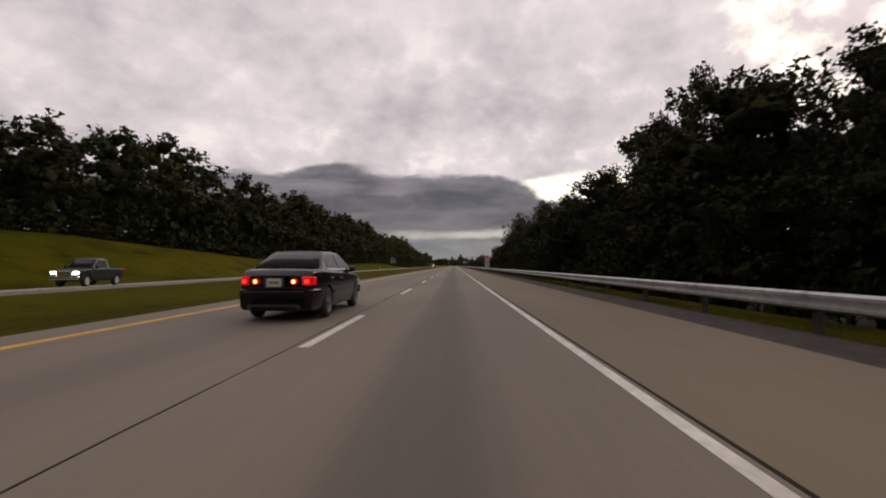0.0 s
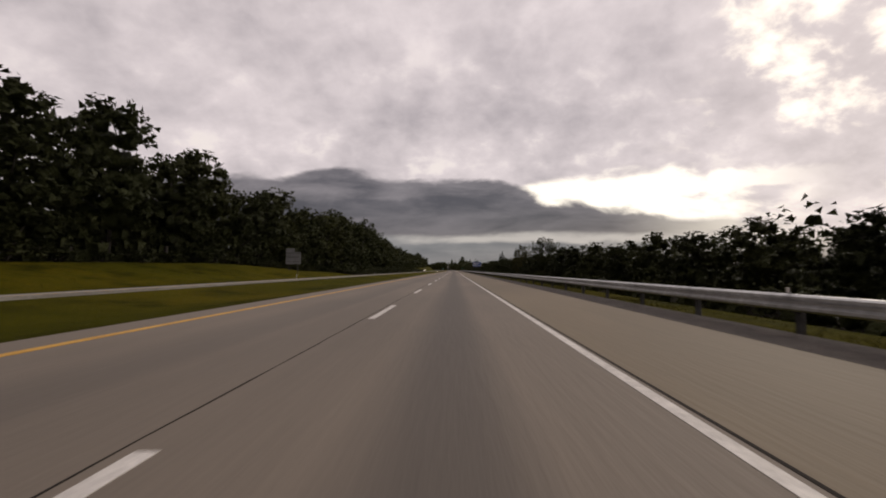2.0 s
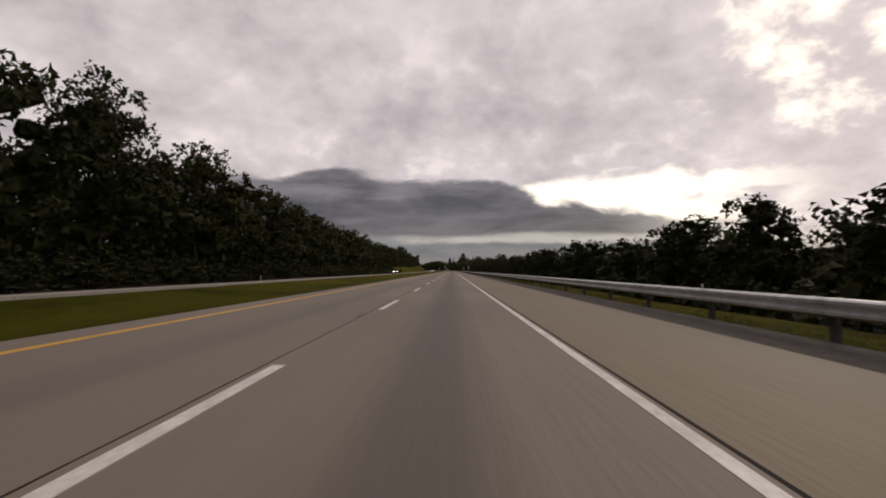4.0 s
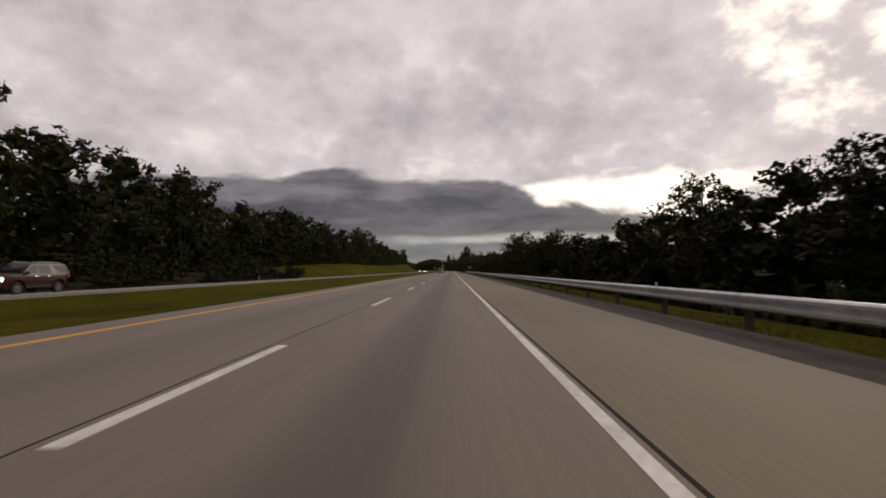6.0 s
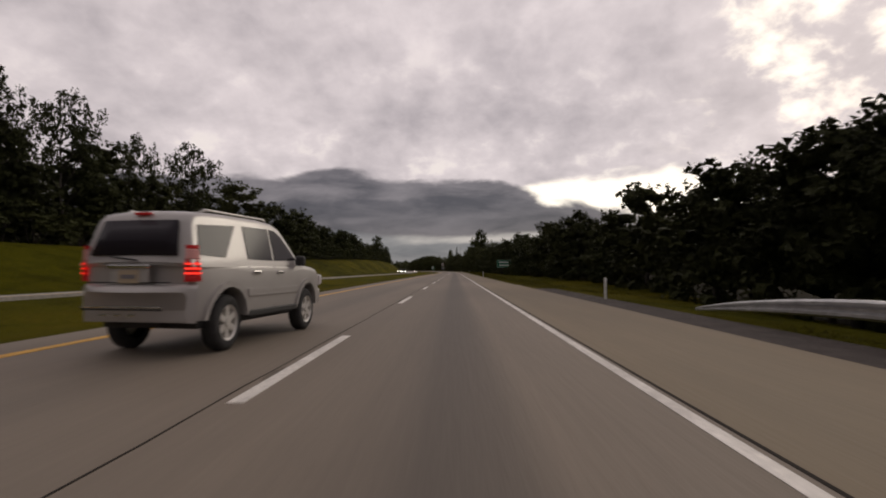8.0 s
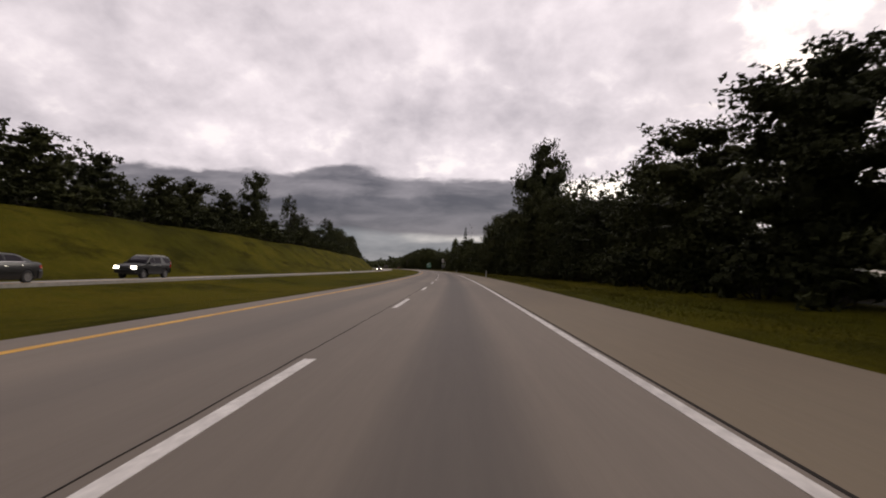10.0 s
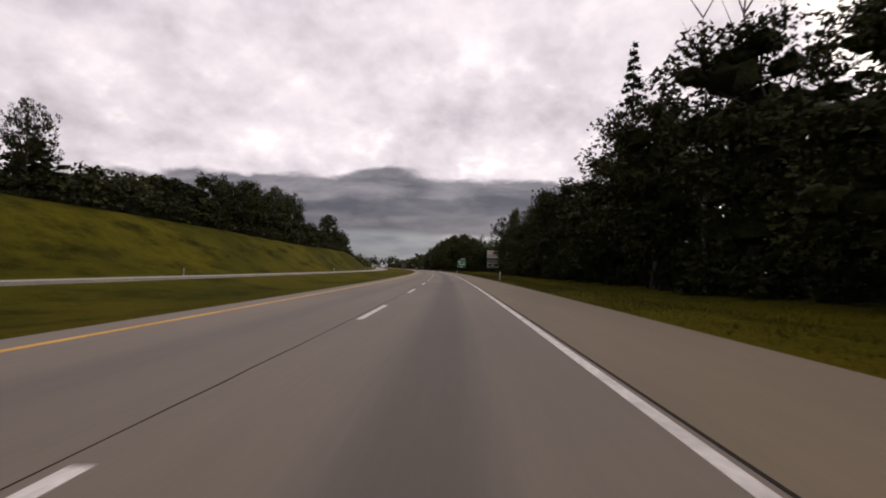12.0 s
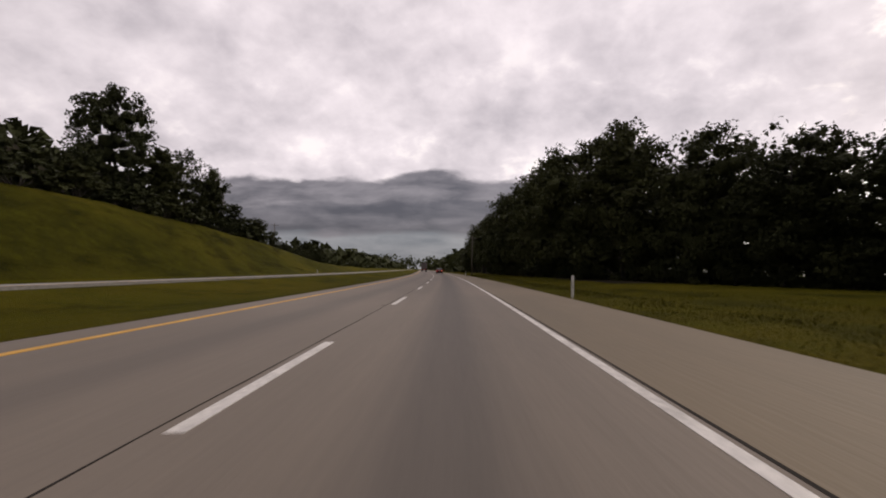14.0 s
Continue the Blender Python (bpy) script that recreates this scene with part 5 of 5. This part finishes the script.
    block("front_bumper", (1.56, 0.18, 0.28), (0, 2.29, 0.58), paint, car, "", 0.06)
    block("grille", (0.85, 0.05, 0.2), (0, 2.345, 0.86), BLACK_TRIM, car, "", 0.02)
    block("underbody", (1.5, 3.9, 0.22), (0, 0, 0.44), BLACK_TRIM, car, "", 0.03)
    block("spare_wheel_well", (0.6, 0.5, 0.18), (0, -1.85, 0.44), BLACK_TRIM, car, "", 0.06)
    put_wheels(car, (1.395, -1.395), 0.90, 0.37, 0.25, 0.235, 6, ALLOY if paint is SILVER_PAINT else DULL_ALLOY)
    return car


def pickup(name, paint, label):
    car = tagged(new(name), label, "pickup truck")

    def low(y, z):
        return 0.96 * (1 - 0.06 * (abs(y) / 2.8) ** 4)

    def cab(y, z):
        return 0.90 - 0.16 * max(0.0, z - 1.15) / 0.7
    deck = curve([(-2.78, 1.14), (-0.8, 1.18), (1.15, 1.16), (2.3, 1.10), (2.6, 1.02), (2.70, 0.92)])
    hub = (1.75, -1.75)
    part("body", loft("body", stations(-2.78, 2.70, hub, 0.47), sill(0.48, hub, 0.47, 0.39), deck, low, paint, 0.01, 0.05, 0.10), car)
    top = curve([(-0.88, 1.16), (-0.72, 1.75), (-0.5, 1.83), (0.2, 1.84), (0.45, 1.78), (1.2, 1.15)])
    part("cabin", loft("cabin", stations(-0.88, 1.2, n=40), lambda y: 1.12, top, cab, paint, 0.02, 0.07), car)
    part("windscreen", cross_panel("windscreen", (1.1, 1.24), (0.55, 1.71), 0.76, 0.66, TINTED), car)
    for side in (-1, 1):
        part("side_window", side_panel("side_window", [(-0.62, 1.22), (-0.55, 1.72), (0.38, 1.72), (0.95, 1.24)], cab, side, TINTED), car)
        block("headlamp", (0.34, 0.12, 0.18), (side * 0.72, 2.63, 0.90), HEAD_ON, car, "lit headlamp", 0.04)
        block("mirror", (0.2, 0.12, 0.22), (side * 1.05, 0.9, 1.27), BLACK_TRIM, car, "", 0.04)
        block("tail_lamp", (0.14, 0.08, 0.35), (side * 0.86, -2.76, 0.98), TAIL_DULL, car, "", 0.02)
    block("grille", (1.0, 0.06, 0.28), (0, 2.66, 0.88), CHROME, car, "", 0.03)
    block("front_bumper", (1.86, 0.18, 0.22), (0, 2.68, 0.58), CHROME, car, "", 0.05)
    block("underbody", (1.5, 4.8, 0.2), (0, 0, 0.46), BLACK_TRIM, car, "", 0.03)
    put_wheels(car, (1.75, -1.75), 0.94, 0.39, 0.26, 0.24, 6)
    return car


def lorry(name):
    car = tagged(new(name), "dark articulated lorry with a box trailer driving ahead", "lorry")
    block("trailer", (2.55, 13.2, 2.75), (0, 0, 2.6), TRUCK_PAINT, car, "dark box trailer", 0.05)
    for side in (-1, 1):
        block("trailer_door", (1.2, 0.05, 2.55), (side * 0.615, -6.63, 2.6), TRUCK_PAINT, car, "", 0.015)
        block("tail_lamp", (0.3, 0.06, 0.14), (side * 0.95, -6.64, 1.12), TAIL_ON, car, "lit red tail lamp", 0.02)
        block("mud_flap", (0.6, 0.03, 0.6), (side * 0.95, -6.3, 0.6), BLACK_TRIM, car, "", 0.008)
    block("underride_bar", (2.3, 0.1, 0.12), (0, -6.55, 0.55), BLACK_TRIM, car, "", 0.02)
    block("chassis", (1.1, 12.4, 0.3), (0, 0, 1.08), BLACK_TRIM, car, "", 0.03)
    block("tractor_cab", (2.45, 3.2, 3.0), (0, 9.0, 2.3), RED_PAINT, car, "", 0.15)
    put_wheels(car, (-5.6, -4.4, 5.2, 6.4, 9.8), 1.25, 0.50, 0.55, 0.29, 8)
    return car


saloon("saloon_car", BLACK_PAINT, "near-black saloon car with lit red tail lamps on the road").matrix_basis = road_pose(11.75, -3.42) @ Matrix.Diagonal((0.92, 1, 1, 1))
suv("silver_suv", SILVER_PAINT, "silver suv with tinted windows and lit tail lamps on the road").matrix_basis = road_pose(729.71, -3.92, 0, -8) @ Matrix.Diagonal((0.93, 0.88, 1.055, 1))
pickup("dark_pickup", DARK_PAINT, "dark pickup truck with lit headlamps on the oncoming lanes").matrix_basis = road_pose(30.2, -23.2, -0.209, 180) @ Matrix.Diagonal((0.95, 0.74, 0.97, 1))
suv("red_suv", RED_PAINT, "dark red suv with lit headlamps on the oncoming lanes", "front").matrix_basis = road_pose(567.5, -24.4, -0.262, 180)
saloon("brown_car", BROWN_PAINT, "brown saloon car with lit headlamps on the oncoming lanes", "front").matrix_basis = road_pose(1084, -21.5, -0.134, 180)
saloon("grey_car", DARK_PAINT, "dark grey saloon car with lit headlamps on the oncoming lanes", "front").matrix_basis = road_pose(928, -21.5, -0.134, 180)
suv("grey_suv", DARK_PAINT, "dark grey suv with lit headlamps on the oncoming lanes", "front").matrix_basis = road_pose(945, -25.0, -0.29, 180)
saloon("red_car", RED_PAINT, "red saloon car with lit tail lamps far ahead").matrix_basis = road_pose(1413, 0.0) @ pose(0, 0, 0, 0, -math.degrees(math.atan(bank(1413))), 0)
lorry("lorry").matrix_basis = road_pose(1500, -3.8)


# ---- signs, posts and poles ----
GREEN_FACE = worn("green_sign_face", (0.010, 0.135, 0.075), (0.016, 0.17, 0.095), 0.8, 6.0, 0.45, 0.03)
BLUE_FACE = worn("blue_sign_face", (0.016, 0.055, 0.22), (0.024, 0.075, 0.28), 0.8, 6.0, 0.45, 0.03)
WHITE_FACE = worn("white_sign_face", (0.55, 0.54, 0.53), (0.68, 0.67, 0.65), 0.8, 6.0, 0.45, 0.03)
RED_FACE = worn("orange_red_flag", (0.75, 0.05, 0.02), (0.88, 0.08, 0.03), 2.0, 9.0, 0.5, 0.05)
ALU_BACK = worn("aluminium_sign_back", (0.24, 0.24, 0.245), (0.33, 0.33, 0.335), 0.6, 5.0, 0.5, 0.05, 0.4)
LETTER_WHITE = plain("white_lettering", (0.68, 0.68, 0.66), 0.5)
LETTER_BLACK = plain("black_lettering", (0.02, 0.02, 0.02), 0.5)
POST_WHITE = worn("white_plastic_post", (0.52, 0.51, 0.47), (0.66, 0.65, 0.61), 3.0, 15.0, 0.6, 0.05)
BOARD_CREAM = worn("cream_billboard", (0.60, 0.56, 0.51), (0.74, 0.70, 0.64), 0.6, 5.0, 0.6, 0.03)
BOARD_DARK = worn("dark_billboard", (0.03, 0.035, 0.05), (0.07, 0.075, 0.09), 0.4, 3.0, 0.5, 0.03)
BOARD_TAN = plain("billboard_tan", (0.28, 0.15, 0.06), 0.6)
BOARD_RED = plain("billboard_dark_red", (0.16, 0.05, 0.04), 0.6)
BOARD_GREY = plain("billboard_grey", (0.36, 0.36, 0.38), 0.6)
BOARD_GREEN = plain("billboard_green", (0.13, 0.16, 0.03), 0.6)


def panel_mesh(name, w, h, mat, thick=0.012, corner=0.06, y=0.0, n=4):
    """A flat plate with rounded corners that faces back along the road."""
    c = min(corner, w / 2 - 1e-3, h / 2 - 1e-3)
    ring = []
    for cx, cz, a0 in ((w / 2 - c, h / 2 - c, 0), (-w / 2 + c, h / 2 - c, 90), (-w / 2 + c, -h / 2 + c, 180), (w / 2 - c, -h / 2 + c, 270)):
        for k in range(n + 1):
            a = radians(a0 + 90 * k / n)
            ring.append((cx + c * math.cos(a), cz + c * math.sin(a)))
    m_ = len(ring)
    vs = [(x, y - thick, z) for x, z in ring] + [(x, y, z) for x, z in ring]
    fs = [tuple(range(m_)), tuple(range(2 * m_ - 1, m_ - 1, -1))] + [(k, k + m_, (k + 1) % m_ + m_, (k + 1) % m_) for k in range(m_)]
    return mesh_of(name, vs, fs, mat)


def plate(name, w, h, x, z, mat, parent, label="", y=0.0, corner=0.06, thick=0.012):
    return part(name, panel_mesh(name, w, h, mat, thick, corner), parent, label, Matrix.Translation((x, y, z)))


def words(text, size, x, z, mat, parent, y=-0.018, name="lettering"):
    cu = bpy.data.curves.new(name, "FONT")
    cu.body, cu.size, cu.align_x, cu.align_y, cu.extrude = text, size, "CENTER", "CENTER", 0.002
    cu.materials.append(mat)
    return part(name, cu, parent, "", pose(x, y, z, 90, 0, 0))


def pipe(name, x, y, z0, z1, r, mat, parent):
    return part(name, mesh_of(name, *tube([(0, 0, z0), (0, 0, z1)], (r, r), 8), mat, True), parent, "", Matrix.Translation((x, y, 0)))


def foot(s, u):
    """Height of the ground over the road's own surface there."""
    return ground_z(s, u) - lift(s, u)


def stand_sign(name, label, s, u, turn=0.0, category="road sign"):
    ob = tagged(new(name), label, category)
    ob.matrix_basis = road_pose(s, u, foot(s, u), turn)
    return ob


# route marker with a red flag plate on top, then white plates
g = foot(82, 5.75)
route = stand_sign("route_marker", "white route marker plates under an orange-red plate on one post", 82, 5.75)
pipe("post", 0, 0.03, -0.4, 2.75 - g, 0.03, POST_STEEL, route)
p = plate("flag_plate", 0.76, 0.45, 0, 2.56 - g, RED_FACE, route, "bright orange-red plate")
p = plate("direction_plate", 0.74, 0.56, 0, 2.03 - g, WHITE_FACE, route, "white plate with dark edge")
plate("lettering_bar", 0.40, 0.06, 0, 0.08, LETTER_BLACK, p, "", -0.014, 0.01, 0.004)
plate("lettering_bar", 0.36, 0.06, 0, -0.08, LETTER_BLACK, p, "", -0.014, 0.01, 0.004)
p = plate("shield_plate", 0.94, 0.70, 0, 1.37 - g, LETTER_BLACK, route, "black plate with a white shield")
plate("shield", 0.87, 0.63, 0, 0, WHITE_FACE, p, "white route shield", -0.013, 0.2)
words("220", 0.46, 0, 0, LETTER_BLACK, p, -0.028)
p = plate("arrow_plate", 0.66, 0.42, 0, 0.78 - g, WHITE_FACE, route, "white arrow plate")
plate("arrow_stem", 0.07, 0.20, 0, -0.03, LETTER_BLACK, p, "", -0.014, 0.01, 0.004)
plate("arrow_head", 0.16, 0.08, 0, 0.10, LETTER_BLACK, p, "", -0.014, 0.03, 0.004)


def leg_sign(name, label, s, u, w, h, z0, face, turn=0.0, legs=2, border=True, back=False):
    """A large sheet sign on steel legs; z0 is its lower edge over the road."""
    ob = stand_sign(name, label, s, u, turn)
    gz = foot(s, u)
    for k in range(legs):
        x = (k / (legs - 1) - 0.5) * w * 0.56 if legs > 1 else 0
        part("leg", bm_mesh("leg", box(0.12, 0.16, z0 + h - gz + 0.3, 0.012, (0, 0, (z0 + h - gz - 0.5) / 2)), POST_STEEL), ob, "", Matrix.Translation((x, 0.10, 0)))
    panel = plate("panel", w, h, 0, z0 + h / 2 - gz, face, ob, "", 0, 0.12, 0.02)
    if border:
        for x, z, ww, hh in ((0, h / 2 - 0.06, w - 0.3, 0.04), (0, -h / 2 + 0.06, w - 0.3, 0.04), (w / 2 - 0.06, 0, 0.04, h - 0.3), (-w / 2 + 0.06, 0, 0.04, h - 0.3)):
            plate("border", ww, hh, x, z, LETTER_WHITE, panel, "", -0.022, 0.01, 0.004)
    return ob, panel


def bars(panel, rows, mat):
    for x, z, w, h in rows:
        plate("lettering_bar", w, h, x, z, mat, panel, "", -0.023, 0.02, 0.004)


ob, p = leg_sign("blue_service_sign", "blue motorway service sign with white lettering on two legs", 357, 8.4, 3.1, 1.75, 2.35, BLUE_FACE)
bars(p, ((-0.85, 0.35, 0.9, 0.4), (0.5, 0.38, 1.3, 0.22), (-0.3, -0.3, 1.9, 0.24), (1.1, -0.3, 0.35, 0.24)), LETTER_WHITE)
ob, p = leg_sign("green_guide_sign", "green motorway guide sign with white lettering on two legs", 841, 12.8, 4.9, 1.9, 1.75, GREEN_FACE)
bars(p, ((-0.8, 0.4, 2.4, 0.28), (1.6, 0.4, 0.7, 0.28), (-0.5, -0.35, 2.8, 0.28), (1.6, -0.35, 0.6, 0.28)), LETTER_WHITE)
ob, p = leg_sign("exit_sign", "green exit sign with white route shield on two legs", 1290, 12.4, 3.5, 3.15, 1.8, GREEN_FACE)
plate("exit_tab", 2.4, 0.75, 0.45, 1.98, GREEN_FACE, p, "green exit tab", 0, 0.1, 0.02)
bars(p, ((0.45, 1.98, 1.7, 0.22), (0.85, 0.75, 1.1, 0.26), (0.05, -0.18, 2.5, 0.34), (0.0, -1.02, 1.1, 0.24)), LETTER_WHITE)
plate("shield", 0.95, 0.85, -0.85, 0.75, WHITE_FACE, p, "white route shield", -0.022, 0.25, 0.006)
bars(p, ((-0.85, 0.72, 0.55, 0.3),), LETTER_BLACK)
# seen from behind across the median
ob, p = leg_sign("sign_back", "grey aluminium back of a stepped road sign on two legs", 285, -36.0, 3.4, 2.7, 2.4, ALU_BACK, 0.0, 2, False)
plate("upper_panel", 1.9, 0.9, -0.7, 1.75, ALU_BACK, p, "", 0, 0.1, 0.02)
for z in (-0.8, 0.2, 1.1):
    plate("stiffener", 3.2, 0.08, 0, z, POST_STEEL, p, "", -0.03, 0.01, 0.03)
# a narrow mile marker
mm = stand_sign("mile_marker", "narrow mile marker with a pale number strip on one post", 531, 5.9)
gz = foot(531, 5.9)
pipe("post", 0, 0.03, -0.4, 2.75 - gz, 0.03, POST_STEEL, mm)
p = plate("panel", 0.34, 0.95, 0, 2.35 - gz, GREEN_FACE, mm, "narrow green panel")
bars(p, ((0, 0.30, 0.2, 0.14), (0, 0.05, 0.2, 0.2), (0, -0.25, 0.2, 0.2)), LETTER_WHITE)
plate("lower_plate", 0.36, 0.26, 0, 1.55 - gz, WHITE_FACE, mm, "small white plate")


def delineator(s, u):
    ob = tagged(new("marker_post"), "slim white plastic marker post standing in roadside grass", "marker post", "marker posts")
    ob.matrix_basis = road_pose(s, u, foot(s, u), 4)
    vs, fs = [], []
    sec = [(-0.06, 0.03), (-0.02, -0.015), (0.02, -0.015), (0.06, 0.03), (0.045, 0.03), (0.015, 0.0), (-0.015, 0.0), (-0.045, 0.03)]
    for z in (-0.2, 0.93):
        vs += [(x, y, z) for x, y in sec]
    n = len(sec)
    fs = [(k, (k + 1) % n, n + (k + 1) % n, n + k) for k in range(n)] + [tuple(range(n, 2 * n))]
    part("post", mesh_of("post", vs, fs, POST_WHITE), ob)
    part("reflector", bm_mesh("reflector", box(0.07, 0.012, 0.16, 0.003, (0, -0.022, 0.81)), LETTER_WHITE), ob, "white reflector")
    return ob


first = delineator(741, 5.9)
for s, u in ((808, 5.0), (892, 5.0), (976, 4.95), (1061, 5.0), (1143.7, 5.5), (1224, 4.95), (1303, 4.9), (1387, 5.0), (187, -28.6), (265, -28.6), (350, -28.6), (430, -28.6), (527, -28.6), (612, -28.6),
             (690, -28.6), (775, -28.6), (1060, -28.6), (1145, -28.6), (1225, -28.6), (1310, -28.6), (1395, -28.6)):
    copy_thing(first, road_pose(s, u, foot(s, u), 4 if u > 0 else 184))

# two-tier billboard
s, u = 1293, 27.0
gz = foot(s, u)
hoard = tagged(new("billboard"), "two-tier billboard, cream above and dark below, on wooden posts", "billboard")
hoard.matrix_basis = road_pose(s, u, gz, -4)
for x in (-2.9, 0.4, 2.9):
    part("post", bm_mesh("post", box(0.28, 0.30, 10.0, 0.02, (x, 0.35, 4.4)), WOOD_POLE), hoard)
p = plate("upper_board", 7.1, 3.25, 0, 7.85 - gz, BOARD_CREAM, hoard, "cream upper advertising board", 0, 0.05, 0.15)
plate("emblem", 2.5, 1.0, 0.0, 0.62, BOARD_TAN, p, "tan emblem", -0.154, 0.35, 0.01)
for z, w, tone in ((-0.42, 6.6, BOARD_RED), (-0.62, 6.6, BOARD_GREY), (-1.12, 6.4, BOARD_RED)):
    plate("lettering_bar", w, 0.13, 0, z, tone, p, "", -0.154, 0.02, 0.01)
plate("board_frame", 7.3, 0.18, 0, -1.70, BLACK_TRIM, p, "", -0.02, 0.02, 0.2)
p = plate("lower_board", 7.1, 3.5, 0, 3.85 - gz, BOARD_DARK, hoard, "dark lower board with a photograph", 0, 0.05, 0.15)
plate("picture_patch", 4.8, 3.1, -1.0, 0.05, BOARD_GREY, p, "", -0.154, 0.3, 0.01)
plate("picture_patch", 4.3, 0.95, -1.0, 0.95, BOARD_GREEN, p, "", -0.160, 0.3, 0.01)
plate("picture_patch", 3.4, 1.25, -1.4, -0.55, BOARD_DARK, p, "", -0.160, 0.5, 0.01)
plate("picture_patch", 1.1, 0.42, -1.0, -0.55, BOARD_CREAM, p, "", -0.166, 0.15, 0.01)
plate("picture_patch", 1.2, 1.3, 0.75, -0.35, BOARD_DARK, p, "", -0.164, 0.58, 0.01)
for z in (0.25, -0.15):
    plate("lettering_bar", 1.0, 0.2, 2.55, z, BOARD_GREY, p, "", -0.154, 0.05, 0.01)
plate("board_frame", 7.3, 0.14, 0, -1.83, BLACK_TRIM, p, "", -0.02, 0.02, 0.2)
part("catwalk", bm_mesh("catwalk", box(7.2, 0.7, 0.06, 0.01, (0, -0.35, 1.9 - gz)), POST_STEEL), hoard)


def utility_pole(s, u, h):
    ob = tagged(new("utility_pole"), "weathered wooden utility pole with a crossarm", "utility pole", "utility poles")
    ob.matrix_basis = road_pose(s, u, foot(s, u), 20)
    part("shaft", mesh_of("shaft", *tube([(0, 0, -0.5), (0, 0, h)], (0.17, 0.10), 9), WOOD_POLE, True), ob)
    part("crossarm", bm_mesh("crossarm", box(2.4, 0.10, 0.12, 0.015, (0, -0.14, h - 0.7)), WOOD_POLE), ob)
    for x in (-1.05, -0.4, 0.4, 1.05):
        part("insulator", mesh_of("insulator", *tube([(x, -0.14, h - 0.64), (x, -0.14, h - 0.45)], (0.05, 0.03), 7), ALU_BACK, True), ob)
    return ob


for s, u, h in ((1405, 8.0, 10.0), (1398, -52, 10.5), (1438, -52, 10.5)):
    utility_pole(s, u, h)


# ---- rough grass along the edges ----
def tufts(name, spans, per_m, tall, label):
    """Blades beyond counting, in one mesh: spans of (s0, s1, u0, u1)."""
    P, Hs = [], []
    for s0, s1, u0, u1 in spans:
        n = int((s1 - s0) * per_m)
        for _ in range(n):
            s, q = s0 + (s1 - s0) * rng.random(), rng.random()
            u = u0 + (u1 - u0) * q
            clump = 0.45 + 0.9 * max(0.0, noise.noise((s * 0.35, u * 0.5, 7.0)) + 0.35)
            P.append(on_road(s, u, ground_z(s, u) - lift(s, u) - 0.02))
            Hs.append(tall * clump * (0.6 + 0.7 * rng.random()))
    P, Hs = np.array(P), np.array(Hs)
    n = len(P)
    a = rng.random(n) * 2 * math.pi
    side = np.stack((np.cos(a), np.sin(a), np.zeros(n)), 1) * (0.010 + 0.05 * Hs)[:, None]
    lean = rng.normal(size=(n, 3)) * 0.5 * Hs[:, None]
    lean[:, 2] = Hs
    v = np.stack((P - side * 0.8, P + side * 0.8, P + lean), 1).reshape(-1, 3)
    return tagged(new(name, leaf_mesh(name, v, GRASS_BLADE, (), 3)), label, "grass", kind="stuff")


tufts("roadside_grass", ((-10, 735, 6.0, 8.6), (-10, 735, 6.1, 7.0)), 44, 0.12, "unmown green grass under and behind the guardrail")
tufts("roadside_grass", ((745, 1400, 4.72, 6.0),), 40, 0.10, "rough green grass along the shoulder in the bend")
tufts("verge_grass", ((748, 1400, 5.6, 8.5), (748, 1400, 8.0, 15.0)), 100, 0.15, "tall olive and green grass between the shoulder and the woods")
tufts("median_grass", ((-10, 1400, -7.5, -6.98), (-10, 1400, -8.6, -7.2), (-10, 1400, -16.6, -8)), 14, 0.075, "short green grass of the median")
tufts("verge_grass", ((20, 1400, -29.6, -28.2), (20, 325, -34, -29.6), (642, 1400, -34, -29.6), (20, 325, -46, -34), (642, 1400, -46, -34)), 7, 0.26, "long olive grass on the bank over the oncoming lanes")

# ---- all of it to scale ----
for ob in (OAK, SCRUB, BUSH, SNAG, PINE, WARM, OPEN, *KINDS, *TALL, *DISTANT):
    for o in (*ob.children_recursive, ob):
        bpy.data.objects.remove(o)
for ob in list(scene.objects):
    if ob.parent is None and ob is not cam and ob is not sun:
        ob.matrix_basis = Matrix.Scale(K, 4) @ ob.matrix_basis
